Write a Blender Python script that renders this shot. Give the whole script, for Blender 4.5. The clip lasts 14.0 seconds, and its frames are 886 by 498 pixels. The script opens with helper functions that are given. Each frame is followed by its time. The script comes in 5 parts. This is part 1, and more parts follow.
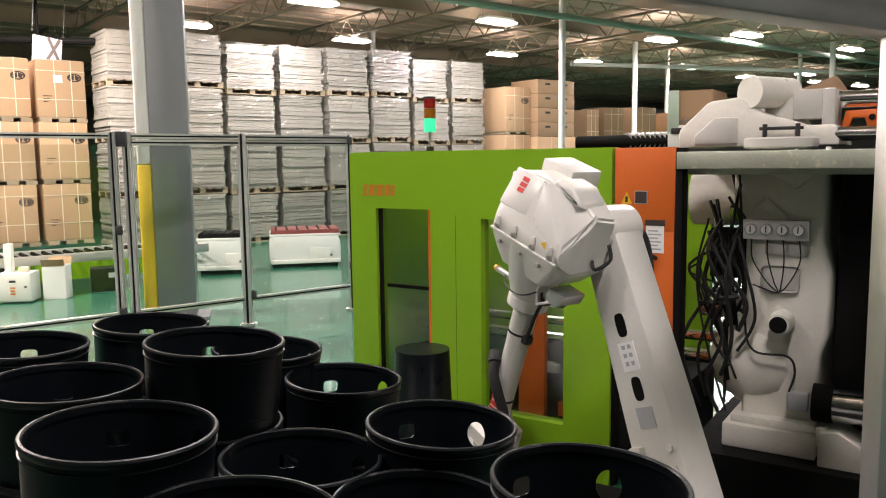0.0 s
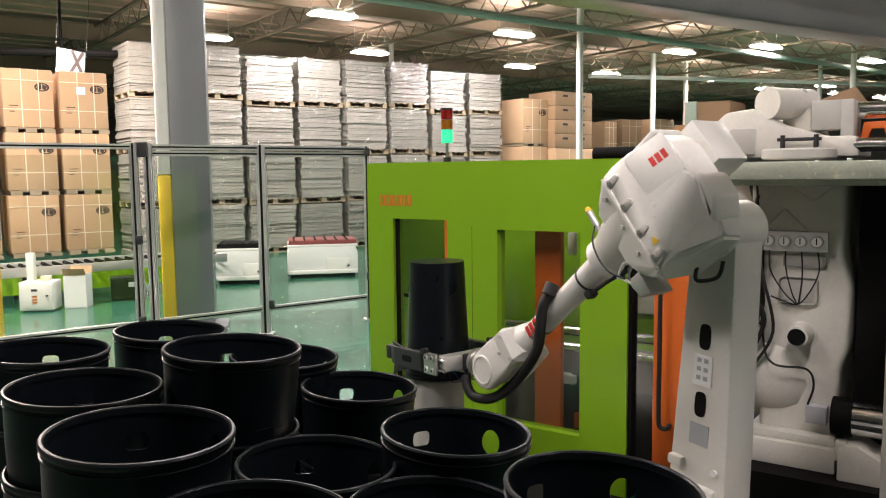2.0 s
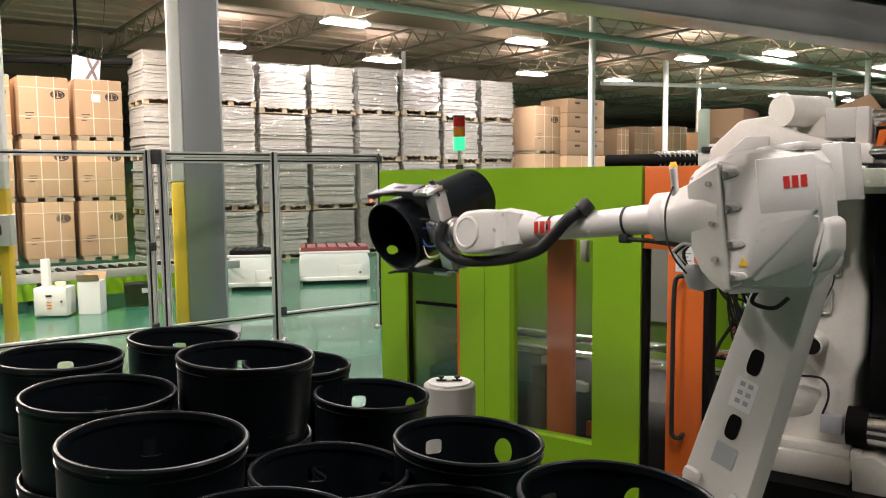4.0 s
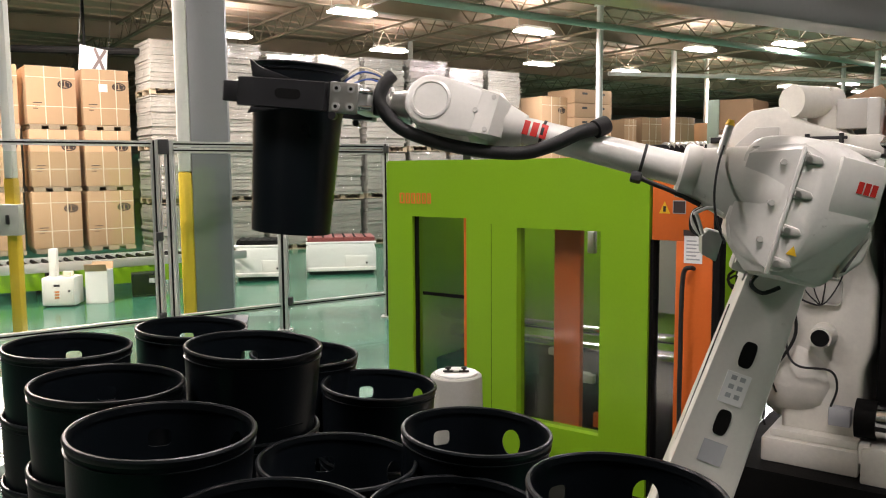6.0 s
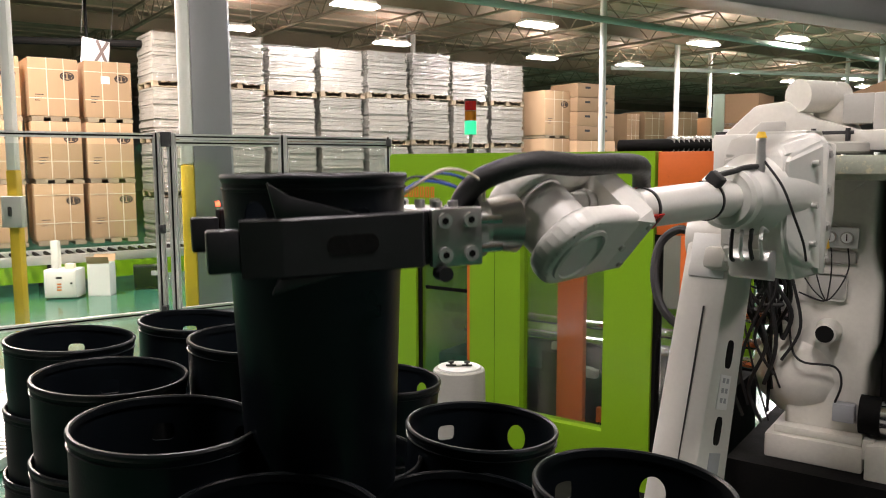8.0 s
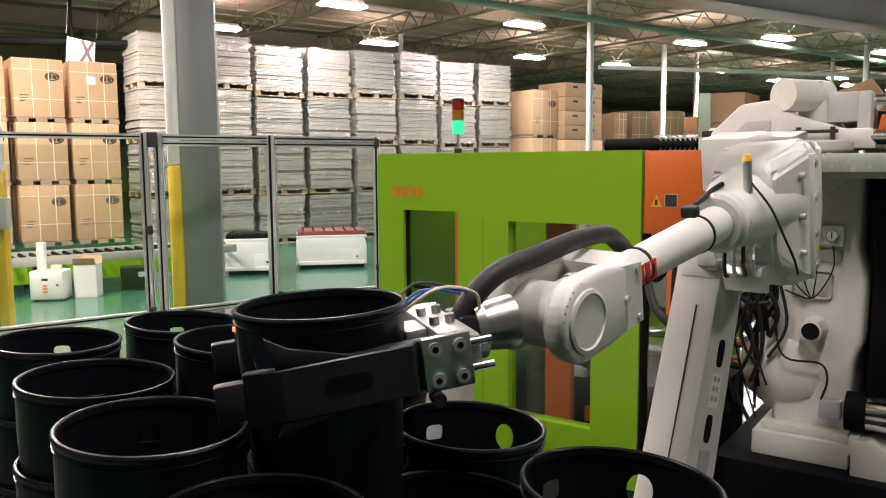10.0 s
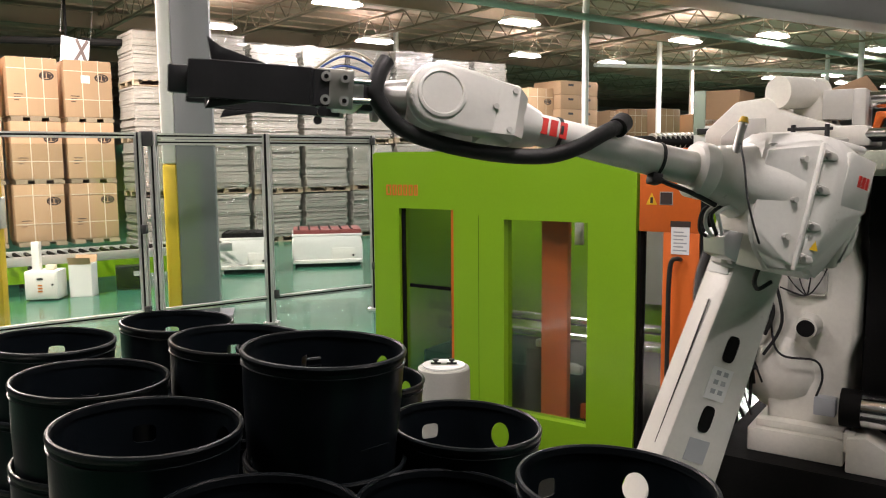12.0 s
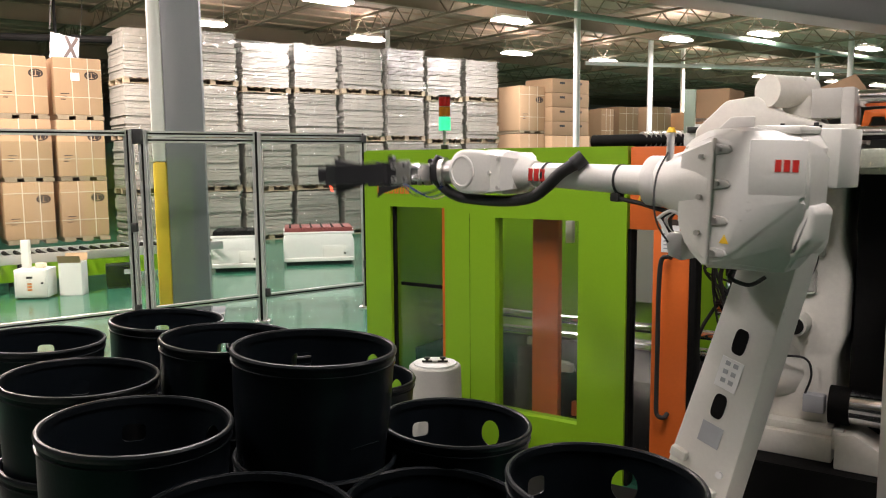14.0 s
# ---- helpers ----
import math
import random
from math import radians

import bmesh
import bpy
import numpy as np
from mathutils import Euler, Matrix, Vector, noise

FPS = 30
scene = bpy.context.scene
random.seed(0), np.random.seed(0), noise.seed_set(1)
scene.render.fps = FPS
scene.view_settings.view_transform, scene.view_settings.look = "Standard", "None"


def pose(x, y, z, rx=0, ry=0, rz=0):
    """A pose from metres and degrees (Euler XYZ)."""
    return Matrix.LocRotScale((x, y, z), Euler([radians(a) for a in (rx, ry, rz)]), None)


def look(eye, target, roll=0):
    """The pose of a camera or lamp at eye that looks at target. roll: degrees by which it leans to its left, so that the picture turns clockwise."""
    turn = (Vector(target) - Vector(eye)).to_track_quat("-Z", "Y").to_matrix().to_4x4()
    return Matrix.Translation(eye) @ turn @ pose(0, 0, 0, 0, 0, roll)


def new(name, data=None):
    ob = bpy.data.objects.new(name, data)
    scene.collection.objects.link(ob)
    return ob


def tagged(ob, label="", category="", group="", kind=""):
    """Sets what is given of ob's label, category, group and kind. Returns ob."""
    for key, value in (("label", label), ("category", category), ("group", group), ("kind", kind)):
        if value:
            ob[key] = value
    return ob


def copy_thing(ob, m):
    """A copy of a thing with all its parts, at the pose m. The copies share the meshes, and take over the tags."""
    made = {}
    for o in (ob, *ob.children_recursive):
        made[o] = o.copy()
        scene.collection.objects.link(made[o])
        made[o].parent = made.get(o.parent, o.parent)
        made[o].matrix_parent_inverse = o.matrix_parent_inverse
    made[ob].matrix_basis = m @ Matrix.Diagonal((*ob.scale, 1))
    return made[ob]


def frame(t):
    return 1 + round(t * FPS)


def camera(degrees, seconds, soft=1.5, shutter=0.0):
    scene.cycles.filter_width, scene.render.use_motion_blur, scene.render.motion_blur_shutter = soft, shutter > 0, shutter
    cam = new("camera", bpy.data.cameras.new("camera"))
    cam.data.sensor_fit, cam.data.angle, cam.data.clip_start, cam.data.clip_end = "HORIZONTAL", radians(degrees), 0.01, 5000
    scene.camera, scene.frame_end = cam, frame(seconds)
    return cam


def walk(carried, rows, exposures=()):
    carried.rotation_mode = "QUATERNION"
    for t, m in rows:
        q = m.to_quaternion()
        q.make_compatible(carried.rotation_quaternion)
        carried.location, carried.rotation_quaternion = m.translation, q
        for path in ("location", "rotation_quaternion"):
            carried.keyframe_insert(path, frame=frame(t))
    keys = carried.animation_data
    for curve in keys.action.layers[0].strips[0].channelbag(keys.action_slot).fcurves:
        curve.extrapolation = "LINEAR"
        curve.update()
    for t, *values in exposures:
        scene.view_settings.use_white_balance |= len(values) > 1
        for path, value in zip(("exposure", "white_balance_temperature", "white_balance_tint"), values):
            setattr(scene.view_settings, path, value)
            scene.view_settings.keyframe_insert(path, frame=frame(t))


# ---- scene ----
# ------------------------------------------------------------ camera
cam = camera(58.5, 14.0, soft=1.05, shutter=0.5)


def aim(pitch, roll, yaw, x, y, z):
    """A hand-held view: degrees down, degrees of lean to the right, degrees to the left, and the eye."""
    p, a = radians(pitch), radians(yaw)
    way = Vector((-math.sin(a) * math.cos(p), math.cos(a) * math.cos(p), -math.sin(p)))
    eye = Vector((x, y, z))
    return look(eye, eye + 5 * way, -roll)


walk(cam, [
    (0, aim(6.36, 0.71, 0.00, 0.000, 0.000, 1.800)), (0.5, aim(6.32, 0.80, 0.35, 0.008, -0.004, 1.800)),
    (1, aim(6.19, 0.90, 0.69, 0.009, -0.012, 1.797)), (1.5, aim(5.91, 0.80, 0.97, 0.007, -0.015, 1.794)),
    (2, aim(5.51, 0.60, 1.24, 0.005, -0.019, 1.793)), (2.5, aim(5.26, 0.50, 1.50, 0.002, -0.021, 1.795)),
    (3, aim(5.10, 0.54, 1.79, 0.001, -0.024, 1.795)), (4.3, aim(5.00, 0.53, 2.10, 0.001, -0.019, 1.796)),
    (5.5, aim(5.36, 0.52, 2.29, 0.000, -0.013, 1.797)), (6, aim(5.67, 0.42, 2.53, -0.006, -0.010, 1.795)),
    (6.5, aim(5.86, 0.25, 2.55, -0.013, 0.003, 1.794)), (7, aim(6.03, 0.21, 2.59, -0.018, 0.008, 1.794)),
    (7.5, aim(6.11, 0.16, 2.66, -0.019, 0.010, 1.793)), (8, aim(6.11, 0.18, 2.65, -0.018, 0.007, 1.793)),
    (9.3, aim(6.13, 0.32, 2.15, -0.015, 0.006, 1.793)), (10.5, aim(6.15, 0.41, 1.70, -0.013, 0.006, 1.793)),
    (11, aim(6.17, 0.44, 1.66, -0.012, 0.003, 1.794)), (11.5, aim(6.17, 0.44, 1.61, -0.011, 0.002, 1.794)),
    (12, aim(6.27, 0.52, 1.55, -0.011, 0.009, 1.794)), (12.5, aim(6.41, 0.55, 1.42, -0.009, 0.012, 1.793)),
    (13, aim(6.47, 0.49, 1.30, -0.011, 0.012, 1.793)), (13.5, aim(6.49, 0.48, 1.27, -0.006, 0.009, 1.796)),
    (14, aim(6.43, 0.49, 0.96, -0.006, 0.006, 1.796)),
], exposures=((0, -0.03, 6420, 23), (14, -0.03, 6420, 23)))

# ------------------------------------------------------------ world and hall light
world = bpy.data.worlds.new("hall_air")
scene.world = world
world.use_nodes = True
world.node_tree.nodes["Background"].inputs[0].default_value = (0.9, 0.95, 1.0, 1)
world.node_tree.nodes["Background"].inputs[1].default_value = 0.002

# the floor lies below the level that the cell is drawn from; the hall is laid out in a plan that HALL brings to size
FLOOR_Z = -0.30
EYE_Z = 1.8
HALL_SCALE = (EYE_Z - FLOOR_Z) / EYE_Z
HALL = Matrix.Translation((0, 0, EYE_Z)) @ Matrix.Scale(HALL_SCALE, 4) @ Matrix.Translation((0, 0, -EYE_Z))
LAMP_Z = 5.2
# hanging lamps in view, then those overhead and behind that light the cell
LAMPS = [(-2.7, 17.4), (-6.2, 20.0), (-2.5, 22.8), (1.4, 20.1), (2.0, 26.2), (6.4, 23.5), (8.6, 22.7), (5.2, 28.4), (9.4, 30.6),
         (13.2, 26.0), (13.1, 34.5), (17.4, 37.2), (20.5, 39.3), (15.2, 33.6),
         (-7.4, 14.2), (-6.3, 8.3), (-2.6, 11.6), (2.4, 12.6), (-1.2, 5.6), (3.4, 8.2), (0.6, 1.2), (5.4, 0.6), (-3.6, 2.0), (6.4, 11.6)]
LAMP_TURN = 38.0


def lamp_light(x, y, watts, tint):
    data = bpy.data.lights.new("hall_lamp_light", "AREA")
    data.shape, data.size, data.size_y, data.energy, data.color = "RECTANGLE", 1.2, 0.32, watts * HALL_SCALE ** 2, tint
    ob = new("hall_lamp_light", data)
    ob.matrix_world = pose(x, y, LAMP_Z - 0.10, 0, 0, LAMP_TURN)


LAMP_WATTS = {14: 700, 15: 780, 16: 120, 19: 60, 21: 70, 8: 900, 10: 900, 6: 400, 3: 260}
for i, (x, y) in enumerate(LAMPS):
    if i in (0, 1, 2, 3, 5, 6, 8, 10, 14, 15, 16, 17, 18, 19, 20, 21, 22, 23):
        warm = (1.0, 0.90, 0.76) if x < -4 else (1.0, 0.97, 0.90)
        near = i >= 18
        lamp_light(x, y, LAMP_WATTS.get(i, 100 if near else 205), warm)


# ------------------------------------------------------------ materials
def material(name, color, rough=0.5, metal=0.0, grain=0.06, scale=8.0, fine=60.0, bump=0.05, wear=None, wear_at=0.62, spec=0.5, coat=0.0, vary=0.0, rvar=0.12):
    """A surface with stains at one scale, grain at a finer one, and fine relief. wear: a second colour that shows in patches."""
    m = bpy.data.materials.new(name)
    m.use_nodes = True
    t = m.node_tree
    b = t.nodes["Principled BSDF"]
    b.inputs["Metallic"].default_value = metal
    b.inputs["Specular IOR Level"].default_value = spec
    b.inputs["Coat Weight"].default_value = coat
    coord = t.nodes.new("ShaderNodeTexCoord")
    big = t.nodes.new("ShaderNodeTexNoise")
    big.inputs["Scale"].default_value, big.inputs["Detail"].default_value = scale, 5
    small = t.nodes.new("ShaderNodeTexNoise")
    small.inputs["Scale"].default_value, small.inputs["Detail"].default_value = fine, 3
    t.links.new(coord.outputs["Object"], big.inputs["Vector"])
    t.links.new(coord.outputs["Object"], small.inputs["Vector"])
    mix = t.nodes.new("ShaderNodeMix")
    mix.data_type = "RGBA"
    dark = tuple(max(0, c * (1 - grain * 2.2)) for c in color)
    light = tuple(min(1, c * (1 + grain * 1.6)) for c in color)
    mix.inputs[6].default_value, mix.inputs[7].default_value = (*dark, 1), (*light, 1)
    add = t.nodes.new("ShaderNodeMath")
    add.operation = "ADD"
    half = t.nodes.new("ShaderNodeMath")
    half.operation, half.inputs[1].default_value = "MULTIPLY", 0.4
    t.links.new(small.outputs["Fac"], half.inputs[0])
    scaled = t.nodes.new("ShaderNodeMath")
    scaled.operation, scaled.inputs[1].default_value = "MULTIPLY", 0.6
    t.links.new(big.outputs["Fac"], scaled.inputs[0])
    t.links.new(half.outputs[0], add.inputs[0])
    t.links.new(scaled.outputs[0], add.inputs[1])
    t.links.new(add.outputs[0], mix.inputs[0])
    out = mix.outputs[2]
    if vary:
        info = t.nodes.new("ShaderNodeObjectInfo")
        ramp = t.nodes.new("ShaderNodeMapRange")
        ramp.inputs[3].default_value, ramp.inputs[4].default_value = 1 - vary, 1 + vary
        t.links.new(info.outputs["Random"], ramp.inputs[0])
        hsv = t.nodes.new("ShaderNodeHueSaturation")
        t.links.new(ramp.outputs[0], hsv.inputs["Value"])
        t.links.new(out, hsv.inputs["Color"])
        out = hsv.outputs[0]
    if wear:
        patch = t.nodes.new("ShaderNodeTexNoise")
        patch.inputs["Scale"].default_value, patch.inputs["Detail"].default_value, patch.inputs["Roughness"].default_value = scale * 1.7, 8, 0.7
        t.links.new(coord.outputs["Object"], patch.inputs["Vector"])
        step = t.nodes.new("ShaderNodeMapRange")
        step.inputs[1].default_value, step.inputs[2].default_value = wear_at, wear_at + 0.06
        t.links.new(patch.outputs["Fac"], step.inputs[0])
        worn = t.nodes.new("ShaderNodeMix")
        worn.data_type = "RGBA"
        worn.inputs[7].default_value = (*wear, 1)
        t.links.new(step.outputs[0], worn.inputs[0])
        t.links.new(out, worn.inputs[6])
        out = worn.outputs[2]
    t.links.new(out, b.inputs["Base Color"])
    rr = t.nodes.new("ShaderNodeMapRange")
    rr.inputs[3].default_value, rr.inputs[4].default_value = max(0.02, rough - rvar), min(1, rough + rvar)
    t.links.new(big.outputs["Fac"], rr.inputs[0])
    t.links.new(rr.outputs[0], b.inputs["Roughness"])
    if bump:
        bp = t.nodes.new("ShaderNodeBump")
        bp.inputs["Strength"].default_value, bp.inputs["Distance"].default_value = bump, 0.01
        t.links.new(small.outputs["Fac"], bp.inputs["Height"])
        t.links.new(bp.outputs[0], b.inputs["Normal"])
    return m


def glow(name, color, strength):
    m = bpy.data.materials.new(name)
    m.use_nodes = True
    b = m.node_tree.nodes["Principled BSDF"]
    b.inputs["Base Color"].default_value = (*color, 1)
    b.inputs["Emission Color"].default_value = (*color, 1)
    b.inputs["Emission Strength"].default_value = strength
    return m


def glass(name, color, rough=0.05, clear=0.9, noise_bump=0.0):
    """Thin clear sheet: mostly see-through with a glossy skin."""
    m = bpy.data.materials.new(name)
    m.use_nodes = True
    t = m.node_tree
    for n in list(t.nodes):
        t.nodes.remove(n)
    out = t.nodes.new("ShaderNodeOutputMaterial")
    see = t.nodes.new("ShaderNodeBsdfTransparent")
    see.inputs[0].default_value = (*color, 1)
    skin = t.nodes.new("ShaderNodeBsdfGlossy")
    skin.inputs["Color"].default_value, skin.inputs["Roughness"].default_value = (0.95, 0.95, 0.95, 1), rough
    mix = t.nodes.new("ShaderNodeMixShader")
    mix.inputs[0].default_value = 1 - clear
    if noise_bump:
        coord = t.nodes.new("ShaderNodeTexCoord")
        n1 = t.nodes.new("ShaderNodeTexNoise")
        n1.inputs["Scale"].default_value, n1.inputs["Detail"].default_value, n1.inputs["Distortion"].default_value = 3.0, 6, 1.2
        t.links.new(coord.outputs["Object"], n1.inputs["Vector"])
        bp = t.nodes.new("ShaderNodeBump")
        bp.inputs["Strength"].default_value, bp.inputs["Distance"].default_value = noise_bump, 0.08
        t.links.new(n1.outputs["Fac"], bp.inputs["Height"])
        t.links.new(bp.outputs[0], skin.inputs["Normal"])
        rg = t.nodes.new("ShaderNodeMapRange")
        rg.inputs[1].default_value, rg.inputs[2].default_value = 0.35, 0.7
        rg.inputs[3].default_value, rg.inputs[4].default_value = 0.5 * (1 - clear), min(1, 1.8 * (1 - clear))
        t.links.new(n1.outputs["Fac"], rg.inputs[0])
        t.links.new(rg.outputs[0], mix.inputs[0])
    t.links.new(see.outputs[0], mix.inputs[1])
    t.links.new(skin.outputs[0], mix.inputs[2])
    t.links.new(mix.outputs[0], out.inputs[0])
    return m


GREEN = material("green_paint", (0.24, 0.48, 0.010), 0.38, grain=0.05, scale=2.5, bump=0.02, coat=0.15)
ORANGE = material("orange_paint", (0.72, 0.15, 0.02), 0.42, grain=0.06, scale=3, bump=0.02, wear=(0.5, 0.1, 0.015), wear_at=0.66)
ROBOT = material("robot_white_paint", (0.72, 0.71, 0.66), 0.34, grain=0.06, scale=5, bump=0.03, wear=(0.50, 0.485, 0.44), wear_at=0.67, coat=0.1)
ROBOT_DK = material("robot_grey_cap", (0.52, 0.51, 0.47), 0.45, grain=0.06, scale=9, bump=0.03)
CAST = material("cream_cast_iron_paint", (0.73, 0.71, 0.64), 0.5, grain=0.10, scale=4, fine=40, bump=0.12, wear=(0.33, 0.28, 0.20), wear_at=0.70)
BEAM = material("worn_greenish_steel", (0.44, 0.47, 0.38), 0.42, metal=0.35, grain=0.18, scale=7, bump=0.1, wear=(0.62, 0.60, 0.42), wear_at=0.58)
BLACK = material("black_plastic", (0.0050, 0.0074, 0.0098), 0.31, grain=0.15, scale=6, fine=120, bump=0.035, spec=0.24)
RIM = material("black_plastic_rim", (0.006, 0.008, 0.0095), 0.36, grain=0.15, scale=9, fine=120, bump=0.04, spec=0.20)
HOSE = material("black_hose", (0.012, 0.012, 0.012), 0.6, grain=0.2, scale=20, bump=0.2)
JAW = material("black_anodised_jaw", (0.016, 0.016, 0.018), 0.42, grain=0.2, scale=12, bump=0.05)
STEEL = material("machined_steel", (0.55, 0.54, 0.51), 0.32, metal=0.9, grain=0.1, scale=12, bump=0.05)
CHROME = material("chrome_bar", (0.75, 0.75, 0.76), 0.12, metal=1.0, grain=0.05, scale=5, bump=0.02)
ALU = material("aluminium_profile", (0.62, 0.62, 0.60), 0.38, metal=0.7, grain=0.06, scale=6, bump=0.03)
DARK = material("dark_slot", (0.03, 0.03, 0.03), 0.7, grain=0.2, bump=0.05)
# VOID colours dark parts and also the sheets that stand for shade
VOID = material("dark_parts_and_shade", (0.008, 0.0078, 0.0076), 0.7, metal=0.0, grain=0.3, scale=9, bump=0.15, spec=0.1)
RUBBER = material("red_hose", (0.22, 0.02, 0.018), 0.5, grain=0.15, scale=15, bump=0.08)
BLUE = material("blue_hose", (0.02, 0.07, 0.32), 0.45, grain=0.15, scale=15, bump=0.05)
CARTON = material("brown_cardboard", (0.50, 0.33, 0.19), 0.8, grain=0.07, scale=3, fine=70, bump=0.05, vary=0.10)
CARTON_DK = material("dark_brown_cardboard", (0.36, 0.23, 0.13), 0.8, grain=0.09, scale=3, fine=70, bump=0.05, vary=0.12)
INK = material("printed_ink", (0.05, 0.035, 0.03), 0.8, grain=0.2, bump=0.0)
STRAP = material("pale_plastic_strap", (0.75, 0.66, 0.50), 0.4, grain=0.05, bump=0.0)
SHEET = material("grey_board_stack", (0.36, 0.34, 0.30), 0.75, grain=0.22, scale=2.2, fine=30, bump=0.2, vary=0.14)
WOOD = material("pallet_wood", (0.34, 0.27, 0.18), 0.8, grain=0.14, scale=6, fine=50, bump=0.15, vary=0.15)
FLOORG = material("green_floor_paint", (0.030, 0.140, 0.086), 0.20, grain=0.18, scale=0.6, fine=9, bump=0.03, wear=(0.018, 0.075, 0.050), wear_at=0.62, coat=0.2)
COLUMN = material("grey_column_paint", (0.20, 0.21, 0.22), 0.5, grain=0.06, scale=2, bump=0.04, wear=(0.16, 0.165, 0.17), wear_at=0.62)
WHITE = material("white_paint", (0.78, 0.77, 0.73), 0.5, grain=0.05, scale=4, bump=0.03)
YELLOW = material("yellow_paint", (0.75, 0.50, 0.03), 0.45, grain=0.08, scale=6, bump=0.03, wear=(0.45, 0.30, 0.05), wear_at=0.68)
DECK = material("ceiling_deck_paint", (0.52, 0.385, 0.29), 0.7, grain=0.10, scale=0.7, fine=6, bump=0.05)
JOIST = material("ceiling_joist_paint", (0.30, 0.235, 0.165), 0.6, grain=0.12, scale=2, bump=0.05)
PIPE = material("pale_green_pipe", (0.36, 0.46, 0.38), 0.4, grain=0.06, scale=3, bump=0.02)
WALLM = material("hall_wall_paint", (0.42, 0.42, 0.38), 0.8, grain=0.08, scale=0.8, bump=0.05)
CABINET = material("white_enamel", (0.76, 0.77, 0.75), 0.4, grain=0.05, scale=5, bump=0.02)
MAROON = material("maroon_top_cover", (0.22, 0.05, 0.045), 0.5, grain=0.1, scale=8, bump=0.05)
PAPER = material("white_sticker", (0.90, 0.90, 0.89), 0.55, grain=0.04, scale=10, bump=0.0)
GREYSTK = material("grey_sticker", (0.42, 0.44, 0.46), 0.5, grain=0.05, scale=10, bump=0.0)
REDINK = material("red_lettering", (0.62, 0.03, 0.02), 0.5, grain=0.06, bump=0.0)
ORINK = material("orange_lettering", (0.75, 0.22, 0.03), 0.5, grain=0.06, bump=0.0)
YELSTK = material("yellow_sticker", (0.85, 0.52, 0.02), 0.5, grain=0.05, bump=0.0)
LAMPG = glow("lit_lamp_tube", (1.0, 0.95, 0.84), 34.0)
REDLT = material("red_lens", (0.28, 0.012, 0.01), 0.25, grain=0.05, bump=0.0)
AMBLT = material("amber_lens", (0.32, 0.11, 0.008), 0.25, grain=0.05, bump=0.0)
GRNLT = glow("lit_green_lens", (0.01, 0.55, 0.25), 1.3)
REDDOT = glow("lit_red_dot", (1.0, 0.08, 0.03), 6.0)
PANE = glass("clear_guard_sheet", (0.88, 0.91, 0.89), 0.06, 0.965)
WRAP = glass("stretch_film", (0.92, 0.92, 0.91), 0.14, 0.87, noise_bump=1.0)
TINT = glass("smoked_door_pane", (0.86, 0.88, 0.86), 0.16, 0.88)


# ------------------------------------------------------------ shaping helpers
def link(name, bm, mat, parent=None, label="", smooth=True):
    me = bpy.data.meshes.new(name)
    bmesh.ops.recalc_face_normals(bm, faces=bm.faces)
    bm.to_mesh(me)
    bm.free()
    me.materials.append(mat)
    if smooth:
        me.shade_smooth()
        me.set_sharp_from_angle(angle=radians(32))
    ob = new(name, me)
    if parent is not None:
        ob.parent = parent
    if label:
        ob["label"] = label
    return ob


def part(name, bm, mat, parent, label=""):
    return link(name, bm, mat, parent, label)


def thing(name, m, label, category, group="", kind=""):
    ob = new(name)
    ob.empty_display_size = 0.1
    ob.matrix_world = m
    return tagged(ob, label, category, group, kind)


def box(bm, x0, x1, y0, y1, z0, z1, bevel=0.0, m=None, seg=2):
    made = bmesh.ops.create_cube(bm, size=1.0)["verts"]
    s = Matrix.Translation(((x0 + x1) / 2, (y0 + y1) / 2, (z0 + z1) / 2)) @ Matrix.Diagonal((abs(x1 - x0), abs(y1 - y0), abs(z1 - z0), 1))
    bmesh.ops.transform(bm, matrix=s, verts=made)
    if bevel:
        edges = list({e for v in made for e in v.link_edges})
        got = bmesh.ops.bevel(bm, geom=edges, offset=bevel, segments=seg, affect="EDGES", profile=0.5)
        made = list({v for f in got["faces"] for v in f.verts} | {v for v in made if v.is_valid})
    if m is not None:
        bmesh.ops.transform(bm, matrix=m, verts=made)
    return bm


def rod(bm, a, b, r, r2=None, seg=20, caps=True):
    a, b = Vector(a), Vector(b)
    d = b - a
    made = bmesh.ops.create_cone(bm, cap_ends=caps, segments=seg, radius1=r, radius2=r if r2 is None else r2, depth=d.length)["verts"]
    bmesh.ops.transform(bm, matrix=Matrix.Translation((a + b) / 2) @ d.to_track_quat("Z", "Y").to_matrix().to_4x4(), verts=made)
    return bm


def turned(bm, profile, seg=40, m=None):
    """A body of revolution about z from (radius, height) pairs."""
    rings = []
    for r, z in profile:
        if r < 1e-5:
            rings.append([bm.verts.new((0, 0, z))])
        else:
            rings.append([bm.verts.new((r * math.cos(2 * math.pi * k / seg), r * math.sin(2 * math.pi * k / seg), z)) for k in range(seg)])
    for p, q in zip(rings, rings[1:]):
        for k in range(seg):
            n = (k + 1) % seg
            if len(p) == 1 and len(q) > 1:
                bm.faces.new((p[0], q[n], q[k]))
            elif len(q) == 1 and len(p) > 1:
                bm.faces.new((p[k], p[n], q[0]))
            elif len(p) > 1:
                bm.faces.new((p[k], p[n], q[n], q[k]))
    if m is not None:
        bmesh.ops.transform(bm, matrix=m, verts=[v for ring in rings for v in ring])
    return bm


